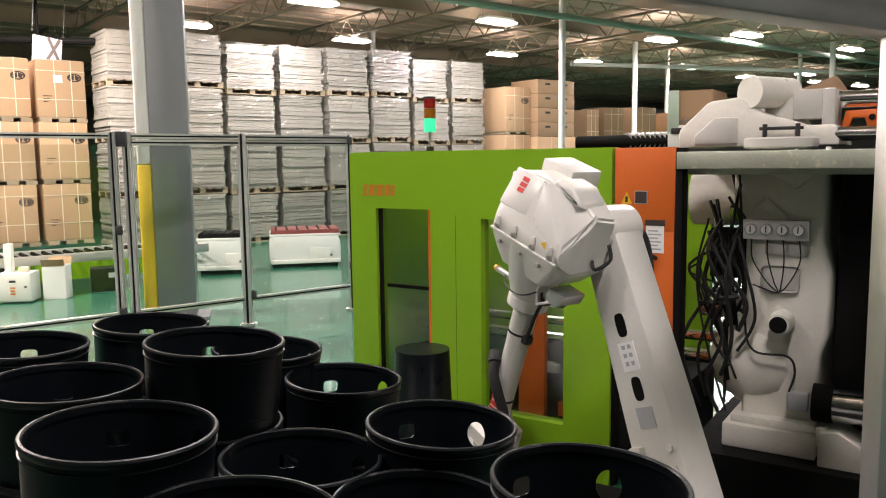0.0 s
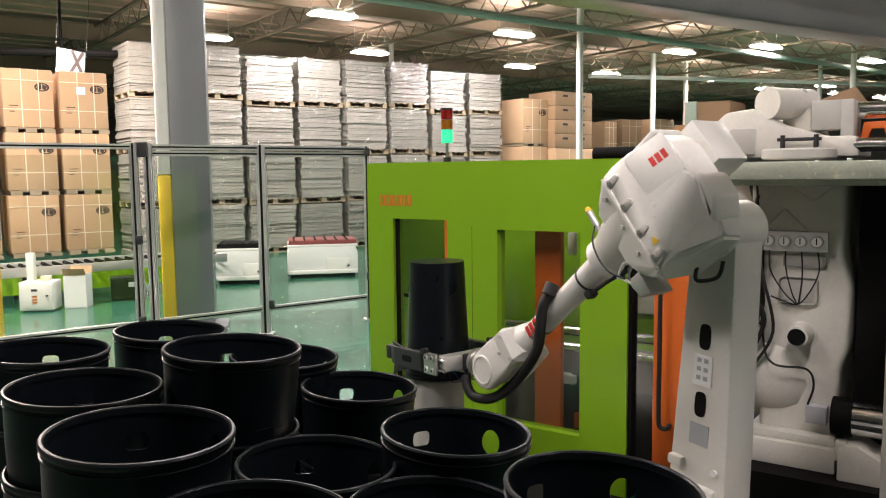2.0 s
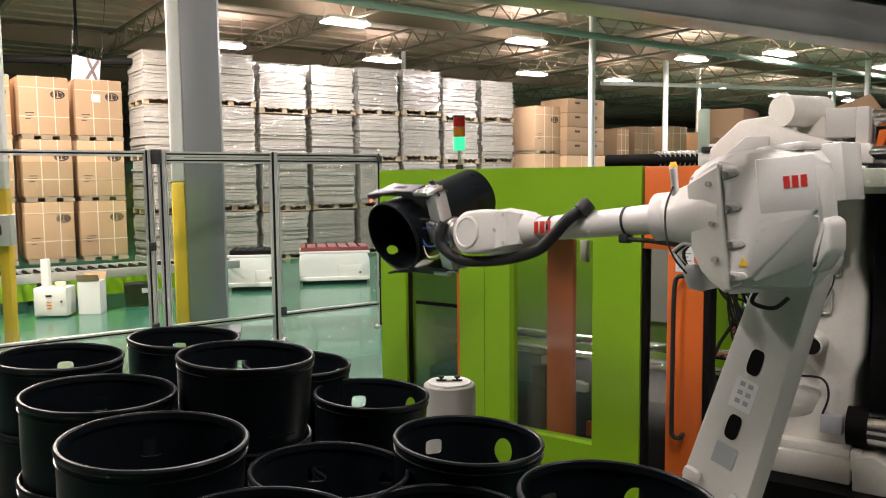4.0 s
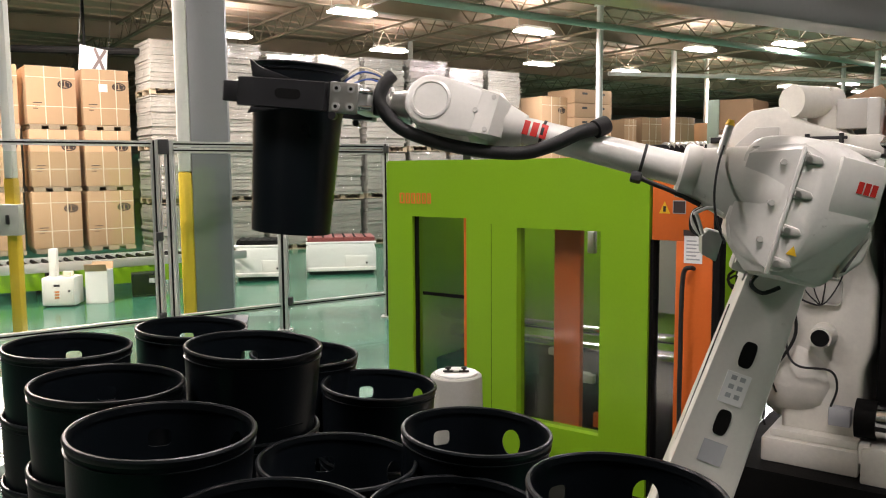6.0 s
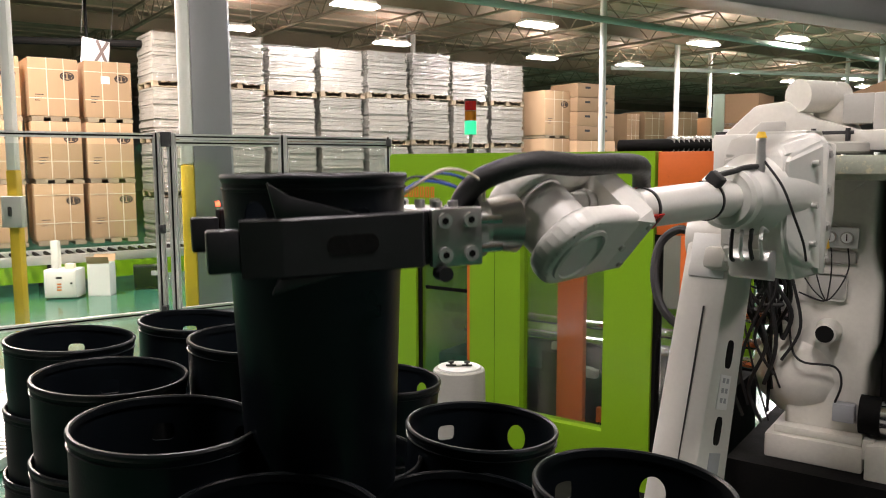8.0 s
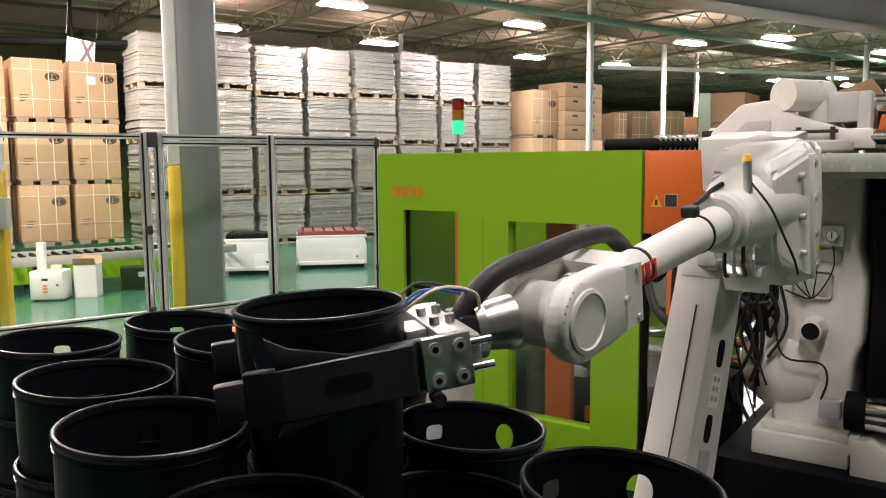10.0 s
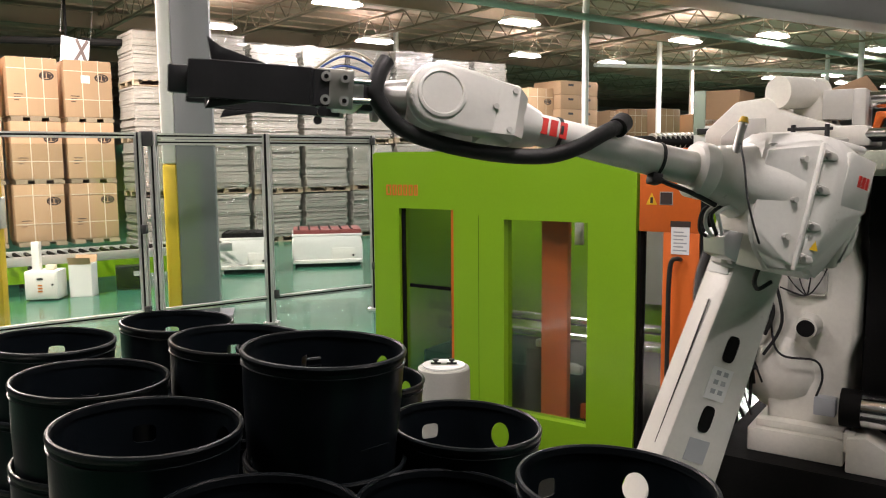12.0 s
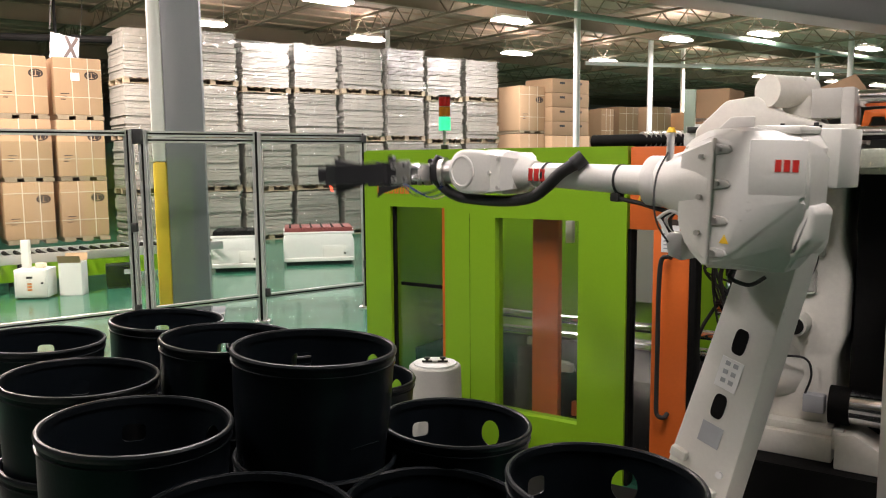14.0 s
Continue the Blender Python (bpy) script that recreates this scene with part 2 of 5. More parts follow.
def slab(bm, outline, y0, y1, bevel=0.0, m=None, seg=2):
    """An outline in x and z, pushed from y0 to y1."""
    a = [bm.verts.new((x, y0, z)) for x, z in outline]
    b = [bm.verts.new((x, y1, z)) for x, z in outline]
    faces = [bm.faces.new(a), bm.faces.new(b[::-1])]
    n = len(a)
    for k in range(n):
        faces.append(bm.faces.new((a[k], b[k], b[(k + 1) % n], a[(k + 1) % n])))
    bmesh.ops.recalc_face_normals(bm, faces=faces)
    made = a + b
    if bevel:
        got = bmesh.ops.bevel(bm, geom=list({e for f in faces for e in f.edges}), offset=bevel, segments=seg, affect="EDGES", profile=0.5)
        made = list({v for f in got["faces"] for v in f.verts} | {v for v in made if v.is_valid})
    if m is not None:
        bmesh.ops.transform(bm, matrix=m, verts=made)
    return bm


def tube(bm, points, r, seg=10, steps=6):
    """A round hose through points, smoothed."""
    pts = [Vector(p) for p in points]
    line = []
    for k in range(len(pts) - 1):
        p0, p1, p2, p3 = pts[max(k - 1, 0)], pts[k], pts[k + 1], pts[min(k + 2, len(pts) - 1)]
        for j in range(steps):
            t = j / steps
            line.append(0.5 * (2 * p1 + (p2 - p0) * t + (2 * p0 - 5 * p1 + 4 * p2 - p3) * t * t + (3 * p1 - p0 - 3 * p2 + p3) * t ** 3))
    line.append(pts[-1])
    rings, side = [], None
    for k, p in enumerate(line):
        d = (line[min(k + 1, len(line) - 1)] - line[max(k - 1, 0)]).normalized()
        if side is None:
            side = d.orthogonal().normalized()
        side = (side - d * side.dot(d)).normalized()
        up = d.cross(side)
        rings.append([bm.verts.new(p + r * (math.cos(2 * math.pi * j / seg) * side + math.sin(2 * math.pi * j / seg) * up)) for j in range(seg)])
    for p, q in zip(rings, rings[1:]):
        for j in range(seg):
            bm.faces.new((p[j], p[(j + 1) % seg], q[(j + 1) % seg], q[j]))
    bm.faces.new(rings[0][::-1])
    bm.faces.new(rings[-1])
    return bm


def nb():
    return bmesh.new()


# the hall's grain: racks, fence and pipes run along FD
FA = math.degrees(math.atan2(0.616, 0.788))
FD = Vector((0.788, 0.616, 0))


def along(p, s, off=0.0):
    """A point s metres along the hall's grain from p, and off metres behind that line."""
    return Vector((p[0], p[1], 0)) + FD * s + Vector((-FD.y, FD.x, 0)) * off
# ------------------------------------------------------------ hall
tagged(link("floor", box(nb(), -60, 90, -30, 90, -0.2, 0.0), FLOORG), "glossy green painted concrete factory floor", "floor", kind="structure")


def hall():
    c = nb()
    box(c, -60, 90, -30, 90, 5.95, 6.1)
    m = pose(0, 0, 0, 0, 0, FA)
    # deck ribs along the grain, open-web joists across it
    for k in range(-30, 60):
        box(c, -20, 75, k * 0.9, k * 0.9 + 0.06, 5.90, 5.952, m=m)
    tagged(link("ceiling", c, DECK, smooth=False), "painted corrugated roof deck of the hall", "ceiling", kind="structure")
    for name, x0, x1, y0, y1 in (("wall_north", -60, 90, 60, 60.3), ("wall_south", -60, 90, -12.3, -12), ("wall_west", -24.3, -24, -12, 60), ("wall_east", 70, 70.3, -12, 60)):
        tagged(link(name, box(nb(), x0, x1, y0, y1, 0, 5.95), WALLM), "plain painted hall wall", "wall", kind="structure")
    for k in range(13):
        j = nb()
        x = -4 + k * 3.2
        box(j, x - 0.05, x + 0.05, -6, 60, 5.78, 5.84, m=m)
        box(j, x - 0.05, x + 0.05, -6, 60, 5.30, 5.35, m=m)
        for i in range(70):
            y = -6 + i * 0.9
            rod(j, m @ Vector((x, y, 5.32)), m @ Vector((x, y + 0.45, 5.8)), 0.018, seg=5)
            rod(j, m @ Vector((x, y + 0.45, 5.8)), m @ Vector((x, y + 0.9, 5.32)), 0.018, seg=5)
        ob = tagged(link("roof_joist", j, JOIST, smooth=False), "open-web steel roof joist under the deck", "joist", "roof joists", "structure")
    for k in range(7):
        g = nb()
        y = 9 + k * 7.0
        box(g, -20, 60, y - 0.09, y + 0.09, 5.84, 5.87, m=m)
        box(g, -20, 60, y - 0.012, y + 0.012, 5.45, 5.84, m=m)
        box(g, -20, 60, y - 0.09, y + 0.09, 5.42, 5.45, m=m)
        tagged(link("roof_girder", g, JOIST, smooth=False), "steel roof girder along the hall", "girder", "roof girders", "structure")


hall()


def hall_lamp(x, y):
    t = thing("hall_lamp", pose(x, y, LAMP_Z, 0, 0, LAMP_TURN), "long white hanging hall lamp, switched on", "lamp", "hanging hall lamps")
    part("housing", slab(nb(), [(-0.44, 0.12), (0.44, 0.12), (0.50, 0.02), (-0.50, 0.02)], -0.16, 0.16, 0.01), WHITE, t)
    part("diffuser", box(nb(), -0.52, 0.52, -0.19, 0.19, -0.03, 0.018, 0.012), LAMPG, t, "bright lit diffuser")
    # glowing strip added on top, unseen from below, to brighten the roof deck
    part("upper_lens", box(nb(), -0.38, 0.38, -0.10, 0.10, 0.121, 0.128), LAMPG, t, "glowing upper strip added to brighten the roof deck")
    for s in (-0.5, 0.5):
        part("hanger", rod(nb(), (s, 0, 0.09), (s, 0, 0.75), 0.008, seg=6), STEEL, t)


for x, y in LAMPS:
    hall_lamp(x, y)


def pipes():
    # one long pale green main, one thin white branch, and a dark conduit by the cartons
    a = nb()
    p = along((-3.6, 13.4), 0)
    tube(a, [p + FD * s + Vector((0, 0, 5.02)) for s in (-6, 0, 8, 16, 24)], 0.075, steps=3)
    tagged(link("ceiling_pipe", a, PIPE), "long pale green pipe hung under the roof", "pipe", "roof pipes", "structure")
    b = nb()
    tube(b, [Vector((4.2, 26, 4.85)), Vector((9, 27.5, 4.85)), Vector((16, 30, 4.85)), Vector((24, 33, 4.85))], 0.07, steps=3)
    tagged(link("ceiling_pipe", b, WHITE), "pale branch pipe hung under the roof", "pipe", "roof pipes", "structure")
    d = nb()
    tube(d, [Vector((-15, 14.5, 4.35)), Vector((-10, 16.0, 4.35)), Vector((-6.9, 16.9, 4.35))], 0.08, steps=3)
    rod(d, (-8.2, 16.5, 4.3), (-8.2, 16.5, 5.9), 0.03)
    tagged(link("ceiling_pipe", d, VOID), "dark conduit hung under the roof above the cartons", "pipe", "roof pipes", "structure")


pipes()


def slim_post(x, y, r):
    b = nb()
    rod(b, (x, y, 0), (x, y, 5.9), r, seg=16)
    box(b, x - 0.16, x + 0.16, y - 0.16, y + 0.16, 0, 0.02)
    box(b, x - 0.14, x + 0.14, y - 0.14, y + 0.14, 5.86, 5.9)
    tagged(link("roof_post", b, WHITE), "slim pale round steel roof post", "post", "slim roof posts", "structure")


for x, y, r in ((3.07, 20.4, 0.085), (6.1, 25.3, 0.085), (-2.1, 25.2, 0.08), (12.3, 25.3, 0.085), (13.6, 30.5, 0.08), (8.6, 30.6, 0.08)):
    slim_post(x, y, r)


def column():
    t = thing("column", pose(-3.16, 9.25, 0, 0, 0, 14), "grey steel building column with yellow guard on one side", "column", kind="structure")
    b = nb()
    box(b, -0.19, 0.23, -0.17, 0.17, 0, 5.95, 0.008)
    part("shaft", b, COLUMN, t)
    f = nb()
    box(f, -0.34, -0.192, -0.19, 0.19, 1.80, 5.9, 0.03)
    part("flange", f, WHITE, t, "white painted flange")
    y = nb()
    box(y, -0.34, -0.192, -0.20, 0.20, 0.0, 1.80, 0.03)
    part("guard", y, YELLOW, t, "yellow corner guard")
    e = nb()
    box(e, -0.42, 0.38, -0.26, 0.26, 0, 0.03, 0.005)
    part("base_plate", e, COLUMN, t)


column()

# ------------------------------------------------------------ guard fence
FENCE = (-2.203, 8.728)


def profile_bar(t, name, a, b, w):
    """A slotted aluminium bar from a to b: four bright corners round a dark slot."""
    a, b = Vector(a), Vector(b)
    d = b - a
    m = Matrix.Translation(a) @ d.to_track_quat("X", "Z").to_matrix().to_4x4()
    n, h = d.length, w / 2
    g = w * 0.15
    bar, slot = nb(), nb()
    for sy in (-1, 1):
        for sz in (-1, 1):
            box(bar, 0, n, sy * g, sy * h, sz * g, sz * h, m=m)
    ob = part(name, bar, ALU, t)
    box(slot, 0.002, n - 0.002, -h * 0.7, h * 0.7, -h * 0.7, h * 0.7, m=m)
    part("slot", slot, VOID, ob)


def fence():
    t = thing("guard_fence", pose(0, 0, 0), "aluminium profile guard fence with clear sheets", "fence")
    posts = (-3.7, -1.34, -1.20, 0.02, 1.38)
    for s in posts:
        w = 0.075 if s != 0.02 else 0.095
        p = along(FENCE, s)
        profile_bar(t, "post", p + Vector((0, 0, 0.02)), p + Vector((0, 0, 2.12)), w)
        part("foot_plate", box(nb(), p.x - 0.08, p.x + 0.08, p.y - 0.08, p.y + 0.08, 0, 0.02), ALU, t)
    for a, c, zs in ((-3.7, -1.34, (2.085, 0.29)), (-1.20, 0.02, (2.085, 2.02, 0.29)), (0.02, 1.38, (2.085, 2.02, 0.29))):
        for z in zs:
            profile_bar(t, "rail", along(FENCE, a + 0.04) + Vector((0, 0, z)), along(FENCE, c - 0.04) + Vector((0, 0, z)), 0.055)
        m = Matrix.Translation(along(FENCE, a + 0.05)) @ pose(0, 0, 0, 0, 0, FA)
        ob = part("sheet", box(nb(), 0, c - a - 0.1, -0.003, 0.003, 0.33, 2.0, m=m), PANE, t, "clear plastic sheet")
        ob.visible_shadow = False
    for s, z in ((-1.34, 1.15), (-1.34, 0.32), (0.07, 0.34), (1.36, 0.55), (1.36, 2.05)):
        p = along(FENCE, s, -0.05)
        part("hinge", box(nb(), p.x - 0.03, p.x + 0.03, p.y - 0.03, p.y + 0.03, z - 0.045, z + 0.045, 0.008), DARK, t)
    for s in (-1.27,):
        p = along(FENCE, s, -0.02)
        part("latch", box(nb(), p.x - 0.06, p.x + 0.06, p.y - 0.02, p.y + 0.02, 1.98, 2.13, 0.006), DARK, t)


fence()


def yellow_post():
    t = thing("switch_post", pose(-4.55, 7.55, 0), "yellow post with a grey switch box on it", "post")
    b = nb()
    box(b, -0.05, 0.05, -0.05, 0.05, 0, 1.75, 0.01)
    box(b, -0.09, 0.09, -0.09, 0.09, 0, 0.02)
    part("lower_shaft", b, YELLOW, t)
    part("upper_shaft", box(nb(), -0.045, 0.045, -0.045, 0.045, 1.75, 5.9, 0.01), WHITE, t)
    s = part("switch_box", box(nb(), -0.06, 0.14, -0.15, -0.052, 1.20, 1.50, 0.012), ROBOT_DK, t, "grey electric switch box")
    part("lever", box(nb(), 0.02, 0.05, -0.175, -0.15, 1.31, 1.40, 0.005), DARK, s)


yellow_post()

# ------------------------------------------------------------ stored goods
STACK = (-4.73, 17.71)


def board_stack(s, off, tiers, w=1.27, height=1.13, wrap=True):
    """Pallets of flat boards, wrapped in film, piled on one another; each pallet load is a thing."""
    for k in range(tiers):
        p = along(STACK, s + random.uniform(-0.02, 0.02), off)
        t = thing("board_pallet", Matrix.Translation(p + Vector((0, 0, k * height))) @ pose(0, 0, 0, 0, 0, FA + random.uniform(-0.7, 0.7)),
                  "pallet of grey flat boards wrapped in clear film", "pallet load", "stacked board pallets")
        for y in (0.02, 0.52, 1.02):
            pal = nb()
            box(pal, 0.03, w - 0.06, y, y + 0.1, 0, 0.02)
            for x in (0.03, w / 2 - 0.06, w - 0.18):
                box(pal, x, x + 0.12, y, y + 0.1, 0.02, 0.10)
            part("pallet_runner", pal, WOOD, t)
        for i in range(7):
            x = 0.03 + i * (w - 0.19) / 6
            part("deck_board", box(nb(), x, x + 0.1, 0.0, 1.14, 0.10, 0.122), WOOD, t)
        z, lay = 0.122, nb()
        top = height - 0.012
        while z < top - 0.03:
            h = min(random.choice((0.035, 0.05, 0.07, 0.10)), top - z)
            j = random.uniform(-0.02, 0.02)
            box(lay, 0.04 + j, w - 0.12 + j + random.uniform(-0.03, 0.02), 0.01 + random.uniform(-0.018, 0.018), 1.10, z, z + h - 0.006)
            z += h
        ob = part("board_pile", lay, SHEET, t)
        tagged(ob, kind="stuff")
        if wrap:
            f = nb()
            nx, nz = 9, 12
            grid = []
            for i in range(nz + 1):
                row = []
                for a in range(nx + 1):
                    row.append(f.verts.new((0.02 + (w - 0.12) * a / nx, -0.035 + random.uniform(-0.016, 0.012), 0.10 + (top - 0.08) * i / nz)))
                for a in range(5):
                    row.append(f.verts.new((w - 0.092 + random.uniform(-0.01, 0.014), 0.05 + 1.05 * a / 4, 0.10 + (top - 0.08) * i / nz)))
                left = [f.verts.new((-0.002 + random.uniform(-0.02, 0.02), 0.05 + 1.05 * a / 4, 0.10 + (top - 0.08) * i / nz)) for a in range(4, -1, -1)]
                grid.append(left + row)
            for r0, r1 in zip(grid, grid[1:]):
                for a in range(len(r0) - 1):
                    f.faces.new((r0[a], r0[a + 1], r1[a + 1], r1[a]))
            ob = link("film", f, WRAP, t, "shiny clear stretch film", smooth=False)
            ob.visible_shadow = False


for k in range(-2, 6):
    board_stack(k * 1.27, 0.0, 4, height=1.13 + 0.012 * ((k * 5) % 4 - 1.5))


def carton(p, turn, w, d, h, mat, label, marked=True, pallet=True, group="cartons on pallets"):
    t = thing("carton", Matrix.Translation(p) @ pose(0, 0, 0, 0, 0, turn), label, "carton", group)
    z0 = 0.0
    if pallet:
        pal = nb()
        box(pal, 0.02, w - 0.02, 0.01, d, 0.055, 0.075)
        for x in (0.03, w / 2 - 0.06, w - 0.15):
            box(pal, x, x + 0.16, 0.01, d, 0.0, 0.055)
        part("pallet", pal, WOOD, t)
        z0 = 0.077
    b = nb()
    box(b, 0, w, 0, d, z0, h, 0.012)
    part("body", b, mat, t)
    for x in (w * 0.36, w * 0.70):
        st = nb()
        slab(st, [(x, z0), (x, h + 0.004), (x + 0.014, h + 0.004), (x + 0.014, z0)], -0.006, -0.001)
        part("strap", st, STRAP, t)
    for zz in (0.30, 0.80):
        z = z0 + (h - z0) * zz
        part("strap", box(nb(), 0, w, -0.009, -0.0065, z, z + 0.012), STRAP, t)
    if marked:
        mk = nb()
        zc, xc = z0 + (h - z0) * 0.70, w * 0.78
        for k in range(20):
            a0, a1 = 2 * math.pi * k / 20, 2 * math.pi * (k + 1) / 20
            q = [mk.verts.new((xc + r * w * math.cos(a), -0.004, zc + r * 0.62 * w * math.sin(a))) for r, a in ((0.15, a0), (0.15, a1), (0.11, a1), (0.11, a0))]
            mk.faces.new(q)
        for sgn in (-1, 1):
            q = [mk.verts.new((xc + sgn * u * w, -0.004, zc + v * w)) for u, v in ((0.01, 0.065), (0.11, 0.02), (0.07, -0.06), (0.01, -0.04))]
            mk.faces.new(q)
        part("print_mark", mk, INK, t, "dark printed round mark")
        for k in range(3):
            mk = nb()
            box(mk, w * 0.12, w * (0.30 - 0.04 * k), -0.005, -0.003, z0 + (h - z0) * (0.36 - 0.05 * k), z0 + (h - z0) * (0.375 - 0.05 * k))
            part("print_line", mk, INK, t)
    return t


def cartons():
    base = Vector((-6.16, 12.27, 0))
    for col in range(-3, 1):
        for k in range(3):
            p = base + FD * (col * 0.80 + random.uniform(-0.02, 0.02)) + Vector((0, 0, 0.56 + k * 0.955))
            t = carton(p, FA + random.uniform(-1.5, 1.5), 0.70, 0.72, 0.95, CARTON, "strapped brown cardboard carton on a pallet, printed with a round mark")
            if col == 0 and k == 2:
                part("sticker", box(nb(), 0.24, 0.37, -0.012, -0.008, 0.60, 0.72), PAPER, t, "white paper label")
    # far side of the hall
    for x, y, z, w, h, mat, turn in ((1.78, 22.2, 0.0, 0.95, 2.50, CARTON, FA), (1.78, 22.2, 2.52, 0.95, 1.30, CARTON, FA),
                                     (5.5, 27.0, 0, 1.0, 2.3, CARTON_DK, FA), (5.5, 27.0, 2.32, 1.0, 1.2, CARTON_DK, FA), (6.7, 27.8, 0, 1.2, 2.3, CARTON_DK, FA), (6.7, 27.8, 2.32, 1.2, 1.25, CARTON_DK, FA),
                                     (8.2, 28.9, 0, 1.2, 2.3, CARTON_DK, FA), (8.2, 28.9, 2.32, 1.2, 1.1, CARTON_DK, FA), (4.8, 26.4, 2.32, 0.6, 1.1, CARTON_DK, FA), (4.8, 26.4, 0, 0.6, 2.3, CARTON_DK, FA)):
        carton(Vector((x, y, z)), turn, w, 1.0, h, mat, "tall brown cardboard carton stored at the far side of the hall", marked=(mat is CARTON), group="far cartons")
    # slotted crates, four high on cartons
    carton(Vector((2.72, 22.6, 0)), FA, 1.55, 1.1, 2.45, CARTON, "broad brown carton under slotted crates", group="far cartons")
    for k in range(4):
        t = thing("slotted_crate", Matrix.Translation((2.72, 22.6, 2.46 + 0.40 * k)) @ pose(0, 0, 0, 0, 0, FA), "brown cardboard crate with dark hand slots", "crate", "slotted crates")
        part("body", box(nb(), 0, 1.5, 0, 1.1, 0, 0.392, 0.01), CARTON_DK, t)
        for x in (0.3, 1.0):
            part("slot", box(nb(), x, x + 0.2, -0.006, -0.001, 0.24, 0.30), DARK, t)
        for y in (0.2, 0.75):
            part("slot", box(nb(), 1.501, 1.506, y, y + 0.18, 0.24, 0.30), DARK, t)


cartons()


def roller_conveyor(name_label, p, turn, length, width, top, pitch, rail_mat, skirt=None, roller_mat=STEEL):
    t = thing("roller_conveyor", Matrix.Translation(p) @ pose(0, 0, 0, 0, 0, turn), name_label, "conveyor")
    for y in (0, width):
        b = nb()
        box(b, 0, length, y - 0.03, y + 0.03, top - min(0.12, top * 0.7), top + 0.01, 0.004)
        part("side_rail", b, rail_mat, t)
    n = int(length / pitch)
    first = None
    for k in range(n):
        if first is None:
            first = part("roller", rod(nb(), (0, 0.03, 0), (0, width - 0.03, 0), 0.028, seg=10), roller_mat, t)
            first.location = (pitch / 2, 0, top - 0.03)
        else:
            o = new("roller", first.data)
            o.parent = t
            o.location = (pitch * (k + 0.5), 0, top - 0.03)
    for x in np.arange(0.3, length, 1.5):
        for y in (0.0, width):
            b = nb()
            box(b, x - 0.03, x + 0.03, y - 0.025, y + 0.025, 0, top - min(0.12, top * 0.7))
            part("leg", b, VOID, t)
    if skirt:
        part("skirt", box(nb(), 0.2, length - 0.2, width * 0.5, width * 0.5 + 0.02, top - 0.42, top - 0.13), skirt, t, "green side sheet below the rollers")
    return t


roller_conveyor("roller conveyor carrying cartons, with a green side sheet", along((-5.3, 11.25), -4.2), FA, 6.2, 0.85, 0.54, 0.15, ALU, GREEN, VOID)


def sealing_machine(p, turn, w, d, h, top_mat, label):
    t = thing("packing_machine", Matrix.Translation(p) @ pose(0, 0, 0, 0, 0, turn), label, "machine", "low packing machines")
    part("body", slab(nb(), [(0, 0.06), (w, 0.06), (w, h * 0.62), (w * 0.96, h * 0.82), (w * 0.04, h * 0.82), (0, h * 0.62)], 0, d, 0.02), CABINET, t)
    part("plinth", box(nb(), 0.05, w - 0.05, 0.05, d - 0.05, 0, 0.06), DARK, t)
    part("top_cover", box(nb(), 0.03, w - 0.02, 0.04, d - 0.04, h * 0.82, h * 0.98, 0.01), top_mat, t)
    for y in (0.0, d - 0.06):
        part("side_lip", box(nb(), 0, w, y, y + 0.06, h * 0.80, h * 0.87, 0.012), CABINET, t)
    f = part("front_panel", box(nb(), w * 0.55, w * 0.88, -0.012, 0.0, h * 0.18, h * 0.5, 0.004), WHITE, t)
    part("knob", rod(nb(), (w * 0.86, -0.03, h * 0.3), (w * 0.86, -0.01, h * 0.3), 0.02, seg=12), DARK, f)
    part("skid", box(nb(), 0.02, w - 0.02, -0.05, -0.003, h * 0.10, h * 0.20, 0.01), WHITE, t)
    rl = nb()
    for k in range(6):
        x = w * (0.1 + 0.15 * k)
        rod(rl, (x, 0.05, h * 0.98), (x, d - 0.05, h * 0.98), 0.018, seg=8)
    part("roller_set", rl, VOID, t)


sealing_machine(Vector((-4.0, 12.75, 0)), 10, 0.80, 0.7, 0.68, VOID, "low white packing machine with rollers on top")
sealing_machine(Vector((-2.98, 13.5, 0)), 12, 1.22, 0.9, 0.66, MAROON, "low white packing machine with a maroon top cover")


def control_cabinet():
    t = thing("control_cabinet", pose(-5.85, 10.25, 0, 0, 0, 8), "small white control cabinet with dark buttons", "cabinet")
    part("body", box(nb(), 0, 0.42, 0, 0.35, 0.02, 0.40, 0.01), CABINET, t)
    d = part("door", box(nb(), 0.02, 0.40, -0.012, 0.0, 0.04, 0.38, 0.004), WHITE, t)
    part("lock", rod(nb(), (0.36, -0.03, 0.22), (0.36, -0.01, 0.22), 0.015, seg=10), DARK, d)
    mk = nb()
    box(mk, 0.16, 0.24, -0.016, -0.012, 0.28, 0.31)
    part("label_plate", mk, DARK, t)
    wd = nb()
    for k in range(3):
        box(wd, 0.17, 0.23, -0.016, -0.012, 0.12 + 0.04 * k, 0.14 + 0.04 * k)
    part("warning_bars", wd, ORINK, t)
    part("upright", box(nb(), 0.06, 0.16, 0.12, 0.22, 0.40, 0.78, 0.01), WHITE, t)
    part("beacon_block", box(nb(), 0.24, 0.36, 0.1, 0.2, 0.40, 0.47, 0.01), STRAP, t)


control_cabinet()


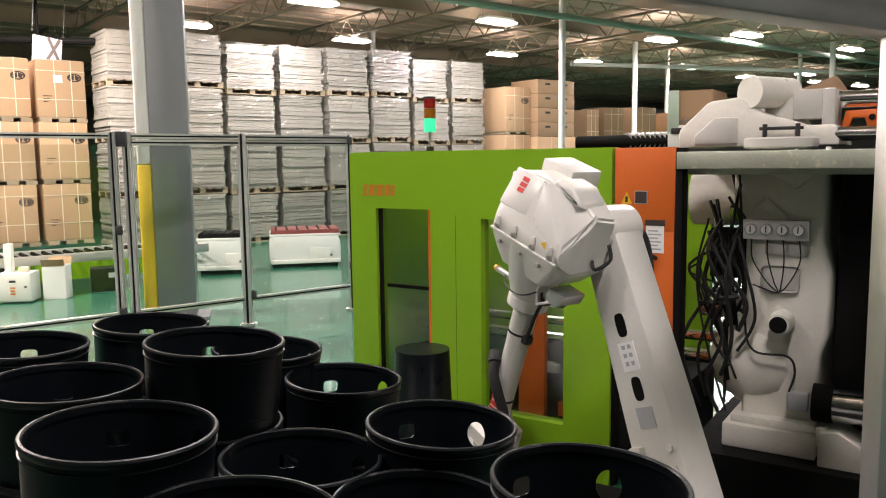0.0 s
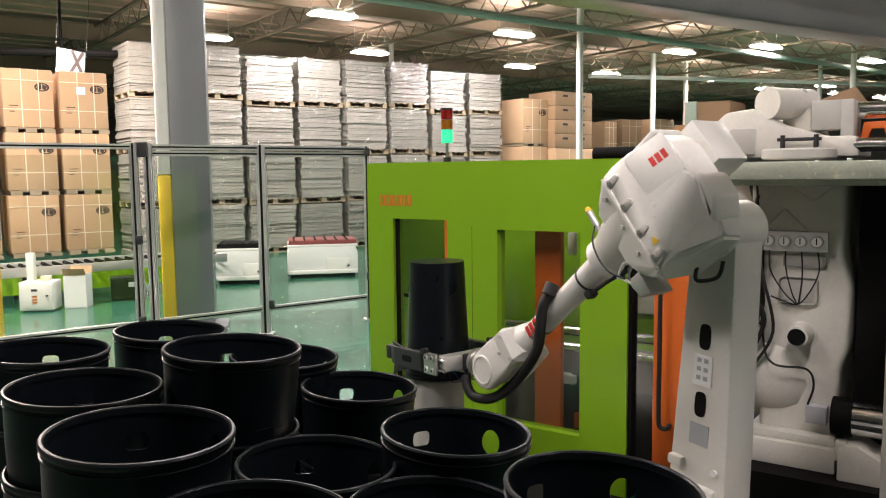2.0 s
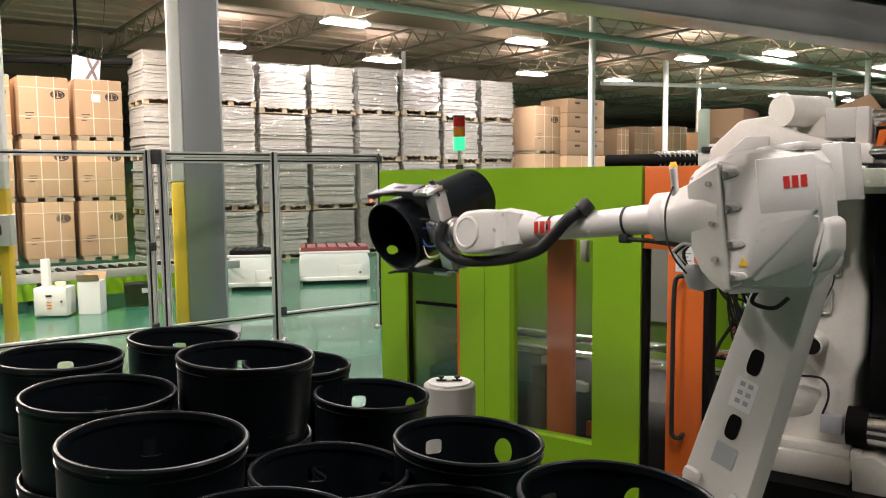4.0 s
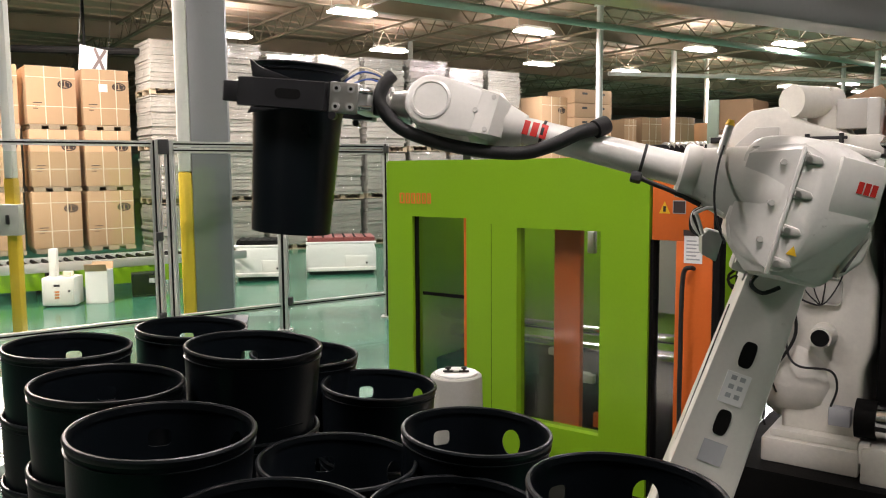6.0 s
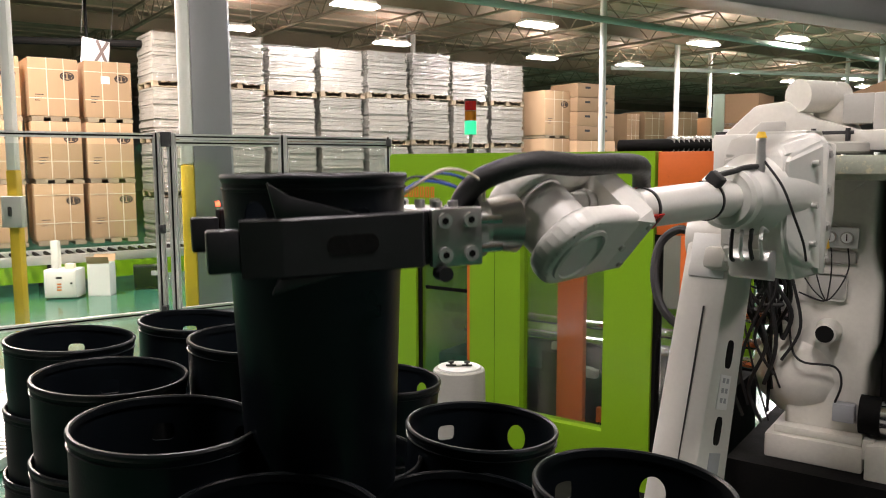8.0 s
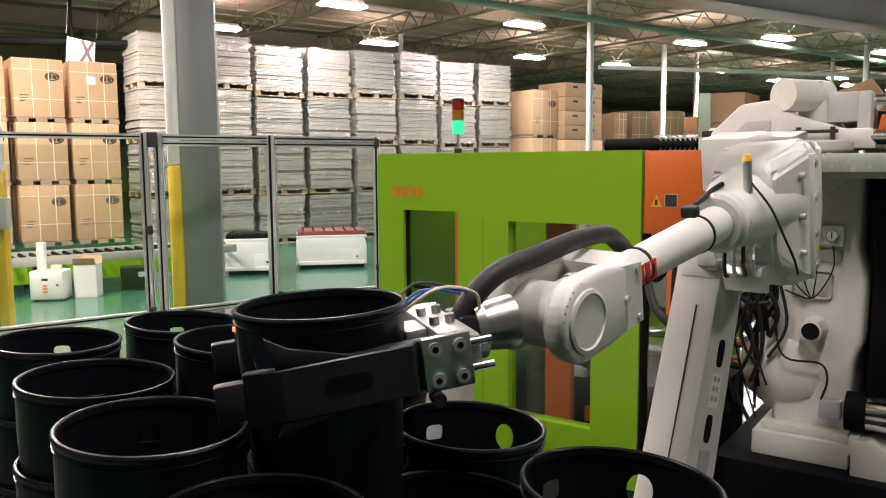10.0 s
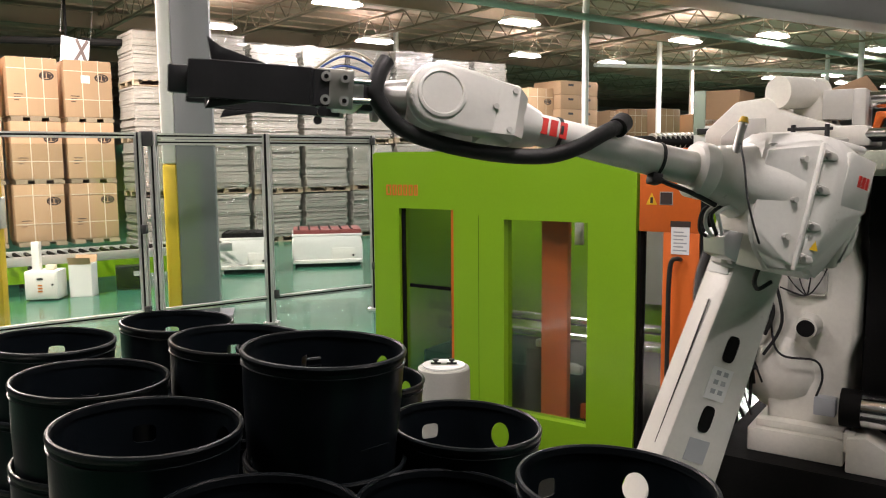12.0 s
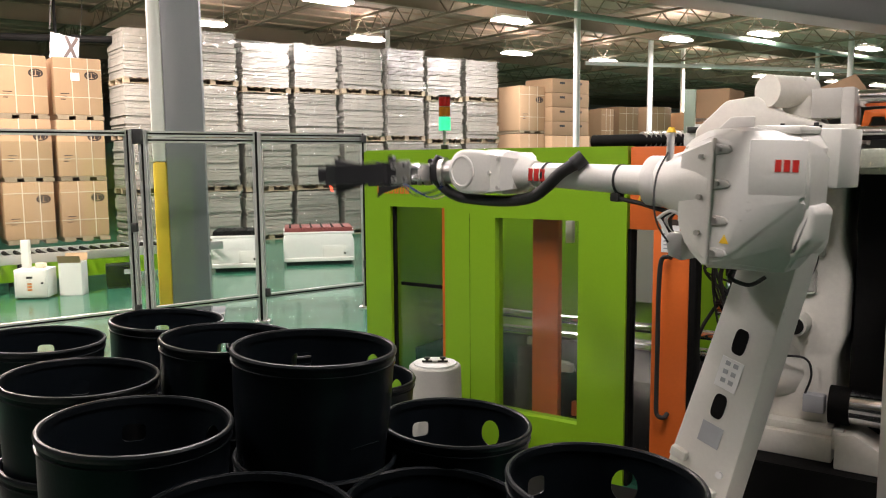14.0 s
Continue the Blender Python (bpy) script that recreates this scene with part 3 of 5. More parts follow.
def open_carton():
    t = thing("open_white_box", pose(-5.40, 10.55, 0, 0, 0, 10), "open white cardboard box on the floor", "box")
    b = nb()
    for x0, x1, y0, y1 in ((0, 0.29, 0, 0.008), (0, 0.29, 0.292, 0.30), (0, 0.008, 0.008, 0.292), (0.282, 0.29, 0.008, 0.292)):
        box(b, x0, x1, y0, y1, 0, 0.45)
    box(b, 0, 0.29, 0, 0.30, 0, 0.01)
    part("body", b, CABINET, t)
    for y, a in ((0.004, 25), (0.296, -25)):
        part("flap", box(nb(), 0, 0.29, -0.004, 0.004, 0, 0.11, m=Matrix.Translation((0, y, 0.45)) @ pose(0, 0, 0, a)), CARTON, t)


open_carton()


def black_unit():
    t = thing("black_case", pose(-5.0, 11.1, 0, 0, 0, 25), "black equipment case on the floor under the conveyor", "case")
    part("body", box(nb(), 0, 0.45, 0, 0.3, 0.02, 0.34, 0.02), BLACK, t)
    part("base", box(nb(), 0.02, 0.43, 0.02, 0.28, 0, 0.02), DARK, t)
    part("panel", box(nb(), 0.24, 0.4, -0.008, 0.0, 0.2, 0.27), GREYSTK, t)


black_unit()


def hanging_sign():
    t = thing("hanging_sign", pose(-7.62, 15.6, 3.72, 0, 6, 52), "white hanging sign with a dark cross, under the roof conduit", "sign")
    part("board", box(nb(), -0.28, 0.28, -0.01, 0.01, 0, 0.55), COLUMN, t)
    x = nb()
    for a in (28, -28):
        box(x, -0.03, 0.03, -0.014, -0.0105, -0.24, 0.24, m=Matrix.Translation((0.12, 0, 0.33)) @ pose(0, 0, 0, 0, a, 0))
    part("cross", x, INK, t)
    for s in (-0.3, 0.3):
        part("cord", rod(nb(), (s, 0, 0.6), (s, 0, 2.2), 0.006, seg=6), DARK, t)


hanging_sign()
for ob in [o for o in bpy.data.objects if o.parent is None and o.type != "CAMERA"]:
    ob.matrix_world = HALL @ ob.matrix_world
# ------------------------------------------------------------ moulding machine
MX = Matrix.Translation((1.053, 4.90, 0)) @ pose(0, 0, 0, 0, 0, -33.0)


def frame_with_openings(bm, x0, x1, z0, z1, y0, y1, holes):
    """One upright sheet with real openings (x0, x1, z0, z1)."""
    xs = sorted({x0, x1} | {h[0] for h in holes} | {h[1] for h in holes})
    zs = sorted({z0, z1} | {h[2] for h in holes} | {h[3] for h in holes})
    nx, nz = len(xs) - 1, len(zs) - 1
    grid = {(i, k, d): bm.verts.new((xs[i], y, zs[k])) for i in range(nx + 1) for k in range(nz + 1) for d, y in ((0, y0), (1, y1))}

    def solid(i, k):
        if not (0 <= i < nx and 0 <= k < nz):
            return False
        cx, cz = (xs[i] + xs[i + 1]) / 2, (zs[k] + zs[k + 1]) / 2
        return not any(h[0] < cx < h[1] and h[2] < cz < h[3] for h in holes)

    for i in range(nx):
        for k in range(nz):
            if solid(i, k):
                ring = [(i, k), (i + 1, k), (i + 1, k + 1), (i, k + 1)]
                bm.faces.new([grid[(*p, 0)] for p in ring])
                bm.faces.new([grid[(*p, 1)] for p in ring[::-1]])
                for (di, dk), p, q in (((0, -1), ring[0], ring[1]), ((1, 0), ring[1], ring[2]), ((0, 1), ring[2], ring[3]), ((-1, 0), ring[3], ring[0])):
                    if not solid(i + di, k + dk):
                        bm.faces.new((grid[(*p, 0)], grid[(*p, 1)], grid[(*q, 1)], grid[(*q, 0)]))


def moulding_machine():
    t = thing("moulding_machine", MX, "large injection moulding machine with green and orange guard doors", "machine")
    W1, W2 = (-1.85, -1.36, 0.16, 1.455), (-0.945, -0.325, 0.05, 1.40)
    door = nb()
    frame_with_openings(door, -2.075, -0.005, FLOOR_Z, 1.87, 0.0, 0.11, (W1, W2))
    d = part("guard_door", door, GREEN, t, "lime green painted guard door")
    side = nb()
    box(side, -2.10, -2.077, 0.01, 1.7, FLOOR_Z, 1.86)
    part("end_panel", side, GREEN, t)
    roof = nb()
    box(roof, -2.07, 0.0, 0.12, 0.45, 1.80, 1.86, 0.01)
    part("top_panel", roof, GREEN, t)
    seam = nb()
    for x in (-1.15,):
        box(seam, x, x + 0.002, -0.0015, -0.0005, FLOOR_Z, 1.42)
    part("seam", seam, VOID, t)
    for (a, b, z0, z1) in (W1, W2):
        p = part("window_pane", box(nb(), a, b, 0.060, 0.066, z0, z1), TINT, d, "smoked window pane")
        p.visible_shadow = False
    part("window_trim", box(nb(), W1[0] + 0.001, W1[0] + 0.022, 0.03, 0.058, W1[2], W1[3]), VOID, d)
    part("trim_strip", box(nb(), W1[1] - 0.030, W1[1] - 0.001, 0.012, 0.058, W1[2], W1[3]), ORANGE, d, "orange edge strip")
    hd = nb()
    box(hd, W1[0] + 0.06, W1[1] - 0.05, 0.045, 0.058, 0.86, 0.885)
    part("cross_bar", hd, VOID, d)
    # maker's mark as plain blocks
    x = -1.965
    for w in (0.06, 0.05, 0.05, 0.05, 0.05, 0.045):
        lg = nb()
        box(lg, x, x + w - 0.012, -0.003, 0.001, 1.55, 1.563)
        box(lg, x, x + w - 0.012, -0.003, 0.001, 1.617, 1.63)
        box(lg, x, x + 0.013, -0.003, 0.001, 1.563, 1.617)
        box(lg, x + w - 0.025, x + w - 0.012, -0.003, 0.001, 1.563, 1.617)
        bmesh.ops.remove_doubles(lg, verts=lg.verts, dist=0.0005)
        part("maker_mark", lg, ORINK, d, "orange block mark")
        x += w
    # inside, seen through the panes
    ins = nb()
    box(ins, -2.05, 0.2, 1.60, 1.66, FLOOR_Z, 1.80)
    part("rear_door", ins, GREEN, t, "lime green rear guard door")
    # grey panel standing in for the pale reflection in the second pane
    rw = nb()
    box(rw, -0.66, -0.22, 1.55, 1.59, 0.62, 1.55)
    part("rear_window", rw, ROBOT_DK, t)
    oc = nb()
    box(oc, -0.76, -0.56, 0.20, 0.26, FLOOR_Z, 1.72, 0.006)
    box(oc, -0.50, -0.28, 0.30, 0.34, 0.0, 0.10)
    part("inner_post", oc, ORANGE, t, "orange inner door edge")
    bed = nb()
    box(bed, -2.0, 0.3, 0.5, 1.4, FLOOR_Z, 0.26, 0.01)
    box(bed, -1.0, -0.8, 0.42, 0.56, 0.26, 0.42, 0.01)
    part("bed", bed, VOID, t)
    bars = nb()
    rod(bars, (-2.0, 0.6, 0.62), (0.6, 0.6, 0.62), 0.035)
    rod(bars, (-2.0, 0.75, 0.45), (0.6, 0.75, 0.45), 0.05)
    part("guide_bar", bars, CHROME, t)
    lit = nb()
    box(lit, -1.02, -0.97, 0.9, 0.95, 1.15, 1.30, 0.005)
    box(lit, -0.84, -0.78, 0.9, 0.95, 1.15, 1.32, 0.005)
    part("inner_plate", lit, PAPER, t)
    fl = nb()
    for k in range(7):
        s = 0.04 + 0.03 * random.random()
        box(fl, -0.93 + 0.05 * k, -0.93 + 0.05 * k + s, 0.44, 0.44 + s, 0.43 if k < 2 else 0.26, (0.43 if k < 2 else 0.26) + s, 0.006)
    part("fitting", fl, CABINET, t)

    # orange door beside it
    od = nb()
    box(od, 0.012, 0.385, 0.005, 0.10, 1.36, 1.865, 0.004)
    box(od, 0.165, 0.385, 0.005, 0.10, FLOOR_Z, 1.36, 0.004)
    o = part("orange_door", od, ORANGE, t, "orange guard door with a black grab handle")
    part("door_edge", box(nb(), 0.388, 0.43, 0.0, 0.12, FLOOR_Z, 1.86, 0.004), VOID, o)
    part("gap_seal", box(nb(), -0.002, 0.020, 0.02, 0.12, FLOOR_Z, 1.36), VOID, o)
    gp = part("gap_pane", box(nb(), 0.02, 0.165, 0.06, 0.066, FLOOR_Z, 1.36), TINT, o, "smoked pane in the gap")
    gp.visible_shadow = False
    h = nb()
    tube(h, [(0.275, 0.0, 1.20), (0.27, -0.05, 1.21), (0.235, -0.055, 1.18), (0.225, -0.055, 1.0), (0.225, -0.055, 0.7), (0.225, -0.055, 0.30), (0.235, -0.055, 0.23), (0.27, -0.05, 0.22), (0.275, 0.0, 0.23)], 0.014, steps=4)
    part("grab_handle", h, HOSE, o, "long black grab handle")
    w = nb()
    q = [w.verts.new(v) for v in ((0.055, 0.002, 1.525), (0.125, 0.002, 1.525), (0.09, 0.002, 1.60))]
    w.faces.new(q)
    part("warning_sticker", w, YELSTK, o, "yellow warning triangle")
    wi = nb()
    box(wi, 0.082, 0.098, -0.001, 0.0015, 1.535, 1.57)
    part("warning_mark", wi, INK, o)
    part("dark_sticker", box(nb(), 0.145, 0.215, 0.0, 0.004, 1.53, 1.60), INK, o)
    part("sticker_rim", box(nb(), 0.14, 0.22, 0.002, 0.0045, 1.525, 1.605), GREYSTK, o)
    part("notice", box(nb(), 0.215, 0.325, 0.0, 0.004, 1.23, 1.40), PAPER, o, "white notice with a dark header")
    part("notice_header", box(nb(), 0.21, 0.33, -0.002, 0.003, 1.395, 1.43), INK, o)
    bars2 = nb()
    for k in range(6):
        box(bars2, 0.23, 0.31 - 0.02 * (k % 2), -0.001, -0.0002, 1.25 + 0.022 * k, 1.258 + 0.022 * k)
    part("notice_text", bars2, GREYSTK, o)

    # steel guide beam over the open bay
    bm = nb()
    box(bm, 0.40, 2.6, -0.03, 0.10, 1.735, 1.835, 0.006)
    box(bm, 0.40, 2.6, 0.10, 0.13, 1.70, 1.835, 0.004)
    part("guide_beam", bm, BEAM, t, "worn greenish steel guide beam")
    # toggle casting: upper saddle
    up = nb()
    slab(up, [(0.30, 1.86), (0.30, 1.97), (0.48, 2.14), (0.66, 2.16), (0.80, 2.06), (1.05, 1.98), (1.20, 1.98), (1.22, 1.86)], 0.34, 0.95, 0.02, seg=2)
    part("upper_casting", up, CAST, t, "cream painted cast saddle")
    # greyer slab on the saddle's face, its colour standing for a recess in shade
    rc = nb()
    slab(rc, [(0.40, 1.88), (0.40, 1.93), (0.52, 2.04), (0.66, 2.04), (0.66, 1.88)], 0.325, 0.345, 0.01)
    part("casting_recess", rc, ROBOT_DK, t)
    cy = nb()
    rod(cy, (0.82, 0.34, 2.185), (0.99, 0.64, 2.185), 0.095, seg=36)
    slab(cy, [(0.86, 1.95), (0.88, 2.2), (0.94, 2.275), (1.0, 2.28), (1.05, 2.1), (1.14, 1.95)], 0.5, 0.72, 0.03)
    part("clamp_cylinder", cy, CAST, t, "cream painted clamp cylinder end").location.x = -0.10
    fl2 = nb()
    turned(fl2, [(0.0, 0.0), (0.19, 0.0), (0.20, 0.012), (0.20, 0.055), (0.19, 0.065), (0, 0.065)], 36, pose(0.92, 0.24, 1.845))
    part("flange", fl2, ROBOT_DK, t)
    bl = nb()
    for x in (0.82, 1.00):
        rod(bl, (x, 0.30, 1.91), (x, 0.30, 1.99), 0.014, seg=8)
    rod(bl, (0.79, 0.30, 1.965), (1.03, 0.30, 1.965), 0.010, seg=8)
    part("lifting_bolt", bl, HOSE, t)
    bx = nb()
    box(bx, 1.08, 1.24, 0.42, 0.60, 2.02, 2.19, 0.006)
    part("valve_box", bx, ROBOT_DK, t).location.x = -0.13
    bx = nb()
    box(bx, 1.24, 1.31, 0.40, 0.7, 1.86, 2.19, 0.012)
    part("end_plate", bx, ROBOT_DK, t).location.x = -0.13
    # chrome tie bars
    for z, y, x0, r in ((2.13, 0.55, 1.16, 0.05), (1.925, 0.38, 1.08, 0.04), (0.345, 0.36, 1.15, 0.10), (0.80, 0.70, 0.38, 0.06)):
        tb = nb()
        rod(tb, (x0, y, z), (2.9 if z != 0.80 else 0.8, y, z), r, seg=36)
        part("tie_bar", tb, CHROME, t, "polished chrome tie bar")
    nutb = nb()
    rod(nutb, (1.13, 0.36, 0.345), (1.24, 0.36, 0.345), 0.112, seg=36)
    part("tie_bar_nut", nutb, VOID, t)
    cvr = nb()
    slab(cvr, [(1.38, 1.96), (1.40, 2.06), (1.9, 2.08), (1.9, 1.96), (1.52, 1.96), (1.50, 2.02), (1.44, 2.02), (1.42, 1.96)], 0.50, 0.60, 0.006)
    part("orange_cover", cvr, ORANGE, t).location.x = -0.18
    ch = nb()
    for k in range(6):
        rod(ch, (1.54 + 0.055 * k, 0.488, 2.02), (1.54 + 0.055 * k, 0.499, 2.02), 0.018 if k in (0, 5) else 0.01, seg=12)
    part("cover_hole", ch, VOID, t).location.x = -0.18
    # platen
    pl = nb()
    slab(pl, [(0.70, 0.16), (0.70, 1.40), (0.62, 1.52), (0.62, 1.73), (1.16, 1.73), (1.15, 1.30), (1.20, 1.1), (1.19, 0.72), (1.15, 0.60), (1.15, 0.16)], 0.44, 1.10, 0.035, seg=3)
    part("platen", pl, CAST, t, "cream painted cast moving platen")
    # greyer pads on the platen face carry the shade of two pockets
    rec = nb()
    box(rec, 0.80, 1.02, 0.425, 0.445, 0.98, 1.14, 0.03, seg=3)
    box(rec, 0.82, 1.06, 0.425, 0.445, 1.20, 1.28, 0.02, seg=3)
    part("platen_pocket", rec, ROBOT_DK, t)
    hump = nb()
    turned(hump, [(0.0, -0.24), (0.12, -0.22), (0.24, -0.10), (0.27, 0.02), (0.25, 0.16), (0.16, 0.30), (0.0, 0.34)], 40, pose(0.76, 0.60, 0.46) @ Matrix.Diagonal((1.1, 0.85, 1.0, 1)))
    part("cast_hump", hump, CAST, t)
    yoke = nb()
    rod(yoke, (0.30, 0.78, 1.54), (0.70, 0.78, 1.54), 0.19, seg=32)
    part("clamp_barrel", yoke, CAST, t)
    gus = nb()
    slab(gus, [(0.80, 1.73), (0.98, 1.60), (1.14, 1.73)], 0.40, 0.445, 0.012)
    slab(gus, [(0.70, 1.42), (0.82, 1.56), (0.96, 1.42)], 0.415, 0.446, 0.012)
    part("gusset", gus, CAST, t)
    prt = nb()
    rod(prt, (0.93, 0.30, 0.80), (0.93, 0.46, 0.80), 0.062, 0.075, seg=32)
    part("port", prt, CAST, t)
    part("port_bore", rod(nb(), (0.93, 0.292, 0.80), (0.93, 0.305, 0.80), 0.050, seg=28), VOID, t)
    gpn = part("gauge_panel", box(nb(), 0.69, 1.07, 0.39, 0.43, 1.30, 1.42, 0.006), CABINET, t, "white panel with four round gauges")
    for x in (0.74, 0.83, 0.92, 1.01):
        g = part("gauge", rod(nb(), (x, 0.372, 1.362), (x, 0.39, 1.362), 0.036, seg=24), STEEL, gpn)
        g2 = part("gauge", rod(nb(), (x, 0.369, 1.362), (x, 0.3725, 1.362), 0.028, seg=24), PAPER, gpn)
        part("gauge", box(nb(), x - 0.003, x + 0.003, 0.367, 0.3695, 1.345, 1.385), INK, gpn)
    for k, x in enumerate((0.745, 0.835, 0.925, 1.015)):
        cb = nb()
        tube(cb, [(x, 0.40, 1.30), (x + 0.01, 0.39, 1.18), (x + (0.93 - x) * 0.5, 0.38, 1.05), (0.90, 0.39, 0.98), (0.76, 0.40, 1.02)], 0.0045, seg=6)
        part("gauge_cable", cb, HOSE, t)
    cb = nb()
    tube(cb, [(0.66, 0.40, 1.72), (0.68, 0.39, 1.5), (0.70, 0.40, 1.2), (0.72, 0.41, 0.75), (0.80, 0.32, 0.62), (0.98, 0.36, 0.60), (1.02, 0.38, 0.50), (0.99, 0.38, 0.38)], 0.007, seg=7)
    part("cable", cb, HOSE, t)
    vb = nb()
    box(vb, 0.98, 1.10, 0.36, 0.44, 0.27, 0.38, 0.008)
    part("junction_box", vb, GREYSTK, t)
    # back of the bay, shade put into near-black sheets, with pale wall and hoses
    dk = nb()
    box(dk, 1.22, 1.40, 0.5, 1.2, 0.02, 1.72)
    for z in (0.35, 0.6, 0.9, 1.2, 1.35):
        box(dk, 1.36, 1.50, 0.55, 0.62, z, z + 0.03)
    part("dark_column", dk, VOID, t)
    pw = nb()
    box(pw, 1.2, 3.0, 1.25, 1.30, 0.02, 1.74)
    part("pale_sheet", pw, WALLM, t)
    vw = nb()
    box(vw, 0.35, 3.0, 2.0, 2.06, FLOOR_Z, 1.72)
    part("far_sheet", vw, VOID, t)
    tabs = nb()
    for z in (1.50, 1.28, 1.10, 0.62):
        box(tabs, 1.44, 1.53, 0.60, 0.68, z, z + 0.10, 0.006)
    part("bracket", tabs, ROBOT_DK, t)
    for k, (x, m2) in enumerate(((1.55, RUBBER), (1.60, RUBBER), (1.68, BLUE), (1.74, RUBBER), (1.80, BLUE), (1.64, HOSE), (1.86, HOSE))):
        hz = nb()
        tube(hz, [(x, 0.8, 1.2), (x - 0.03, 0.72, 0.95), (x - 0.02 + 0.04 * (k % 3), 0.70, 0.7), (x + 0.10, 0.75, 0.42), (x + 0.2, 0.9, 0.30)], 0.018, seg=8)
        part("hydraulic_hose", hz, m2, t)
    # hoses left of the platen
    rnd = random.Random(5)
    for k in range(26):
        x0, x1 = rnd.uniform(0.42, 0.68), rnd.uniform(0.42, 0.70)
        z0, z1 = rnd.uniform(0.9, 1.72), rnd.uniform(0.15, 1.0)
        hz = nb()
        y = rnd.uniform(0.32, 0.55)
        tube(hz, [(x0, y, z0), (x0 + rnd.uniform(-0.1, 0.1), y - 0.05, z0 * 0.7 + z1 * 0.3), (x1 + rnd.uniform(-0.12, 0.12), y - 0.03, z0 * 0.3 + z1 * 0.7), (x1, y, z1)], rnd.uniform(0.006, 0.014), seg=7)
        part("hydraulic_hose", hz, HOSE, t)
    for k in range(9):
        vv = nb()
        x, z = rnd.uniform(0.44, 0.62), rnd.uniform(0.45, 1.45)
        box(vv, x, x + rnd.uniform(0.05, 0.1), 0.52, 0.6, z, z + rnd.uniform(0.04, 0.09), 0.006)
        part("valve_block", vv, ROBOT_DK, t)
    vb2 = nb()
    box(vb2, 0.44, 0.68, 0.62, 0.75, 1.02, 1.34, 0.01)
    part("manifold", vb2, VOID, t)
    part("manifold_cap", rod(nb(), (0.60, 0.50, 1.44), (0.66, 0.50, 1.44), 0.045, seg=16), GREEN, t)
    # base frame
    bs = nb()
    slab(bs, [(0.62, 0.0), (0.62, 0.15), (1.16, 0.15), (1.16, 0.0)], 0.30, 1.2, 0.012)
    box(bs, 0.66, 1.15, 0.34, 0.44, 0.15, 0.20, 0.01)
    slab(bs, [(1.18, 0.0), (1.18, 0.20), (1.28, 0.22), (1.50, 0.10), (1.50, 0.0)], 0.22, 0.50, 0.01)
    box(bs, 1.16, 1.22, 0.26, 0.34, 0.10, 0.22, 0.01)
    part("base_frame", bs, CAST, t)
    # near-black slab added so that the foot of the bay stays dark
    part("sump", box(nb(), 0.44, 3.0, 0.13, 1.9, FLOOR_Z, 0.0), VOID, t, "near-black bed added to darken the foot of the bay")
    # dark lid added to keep lamp light out of the bay
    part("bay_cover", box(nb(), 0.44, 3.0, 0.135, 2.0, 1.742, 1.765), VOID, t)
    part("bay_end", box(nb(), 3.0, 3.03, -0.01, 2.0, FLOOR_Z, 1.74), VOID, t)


moulding_machine()
# added near-black plate that darkens the floor between machine, robot and cans
tagged(link("pit_plate", box(nb(), -2.2, 3.4, -1.9, -0.02, 0.001, 0.012, m=MX @ pose(0, 0, FLOOR_Z)), VOID), "near-black plate added to darken the floor round the robot", "floor plate", kind="structure")


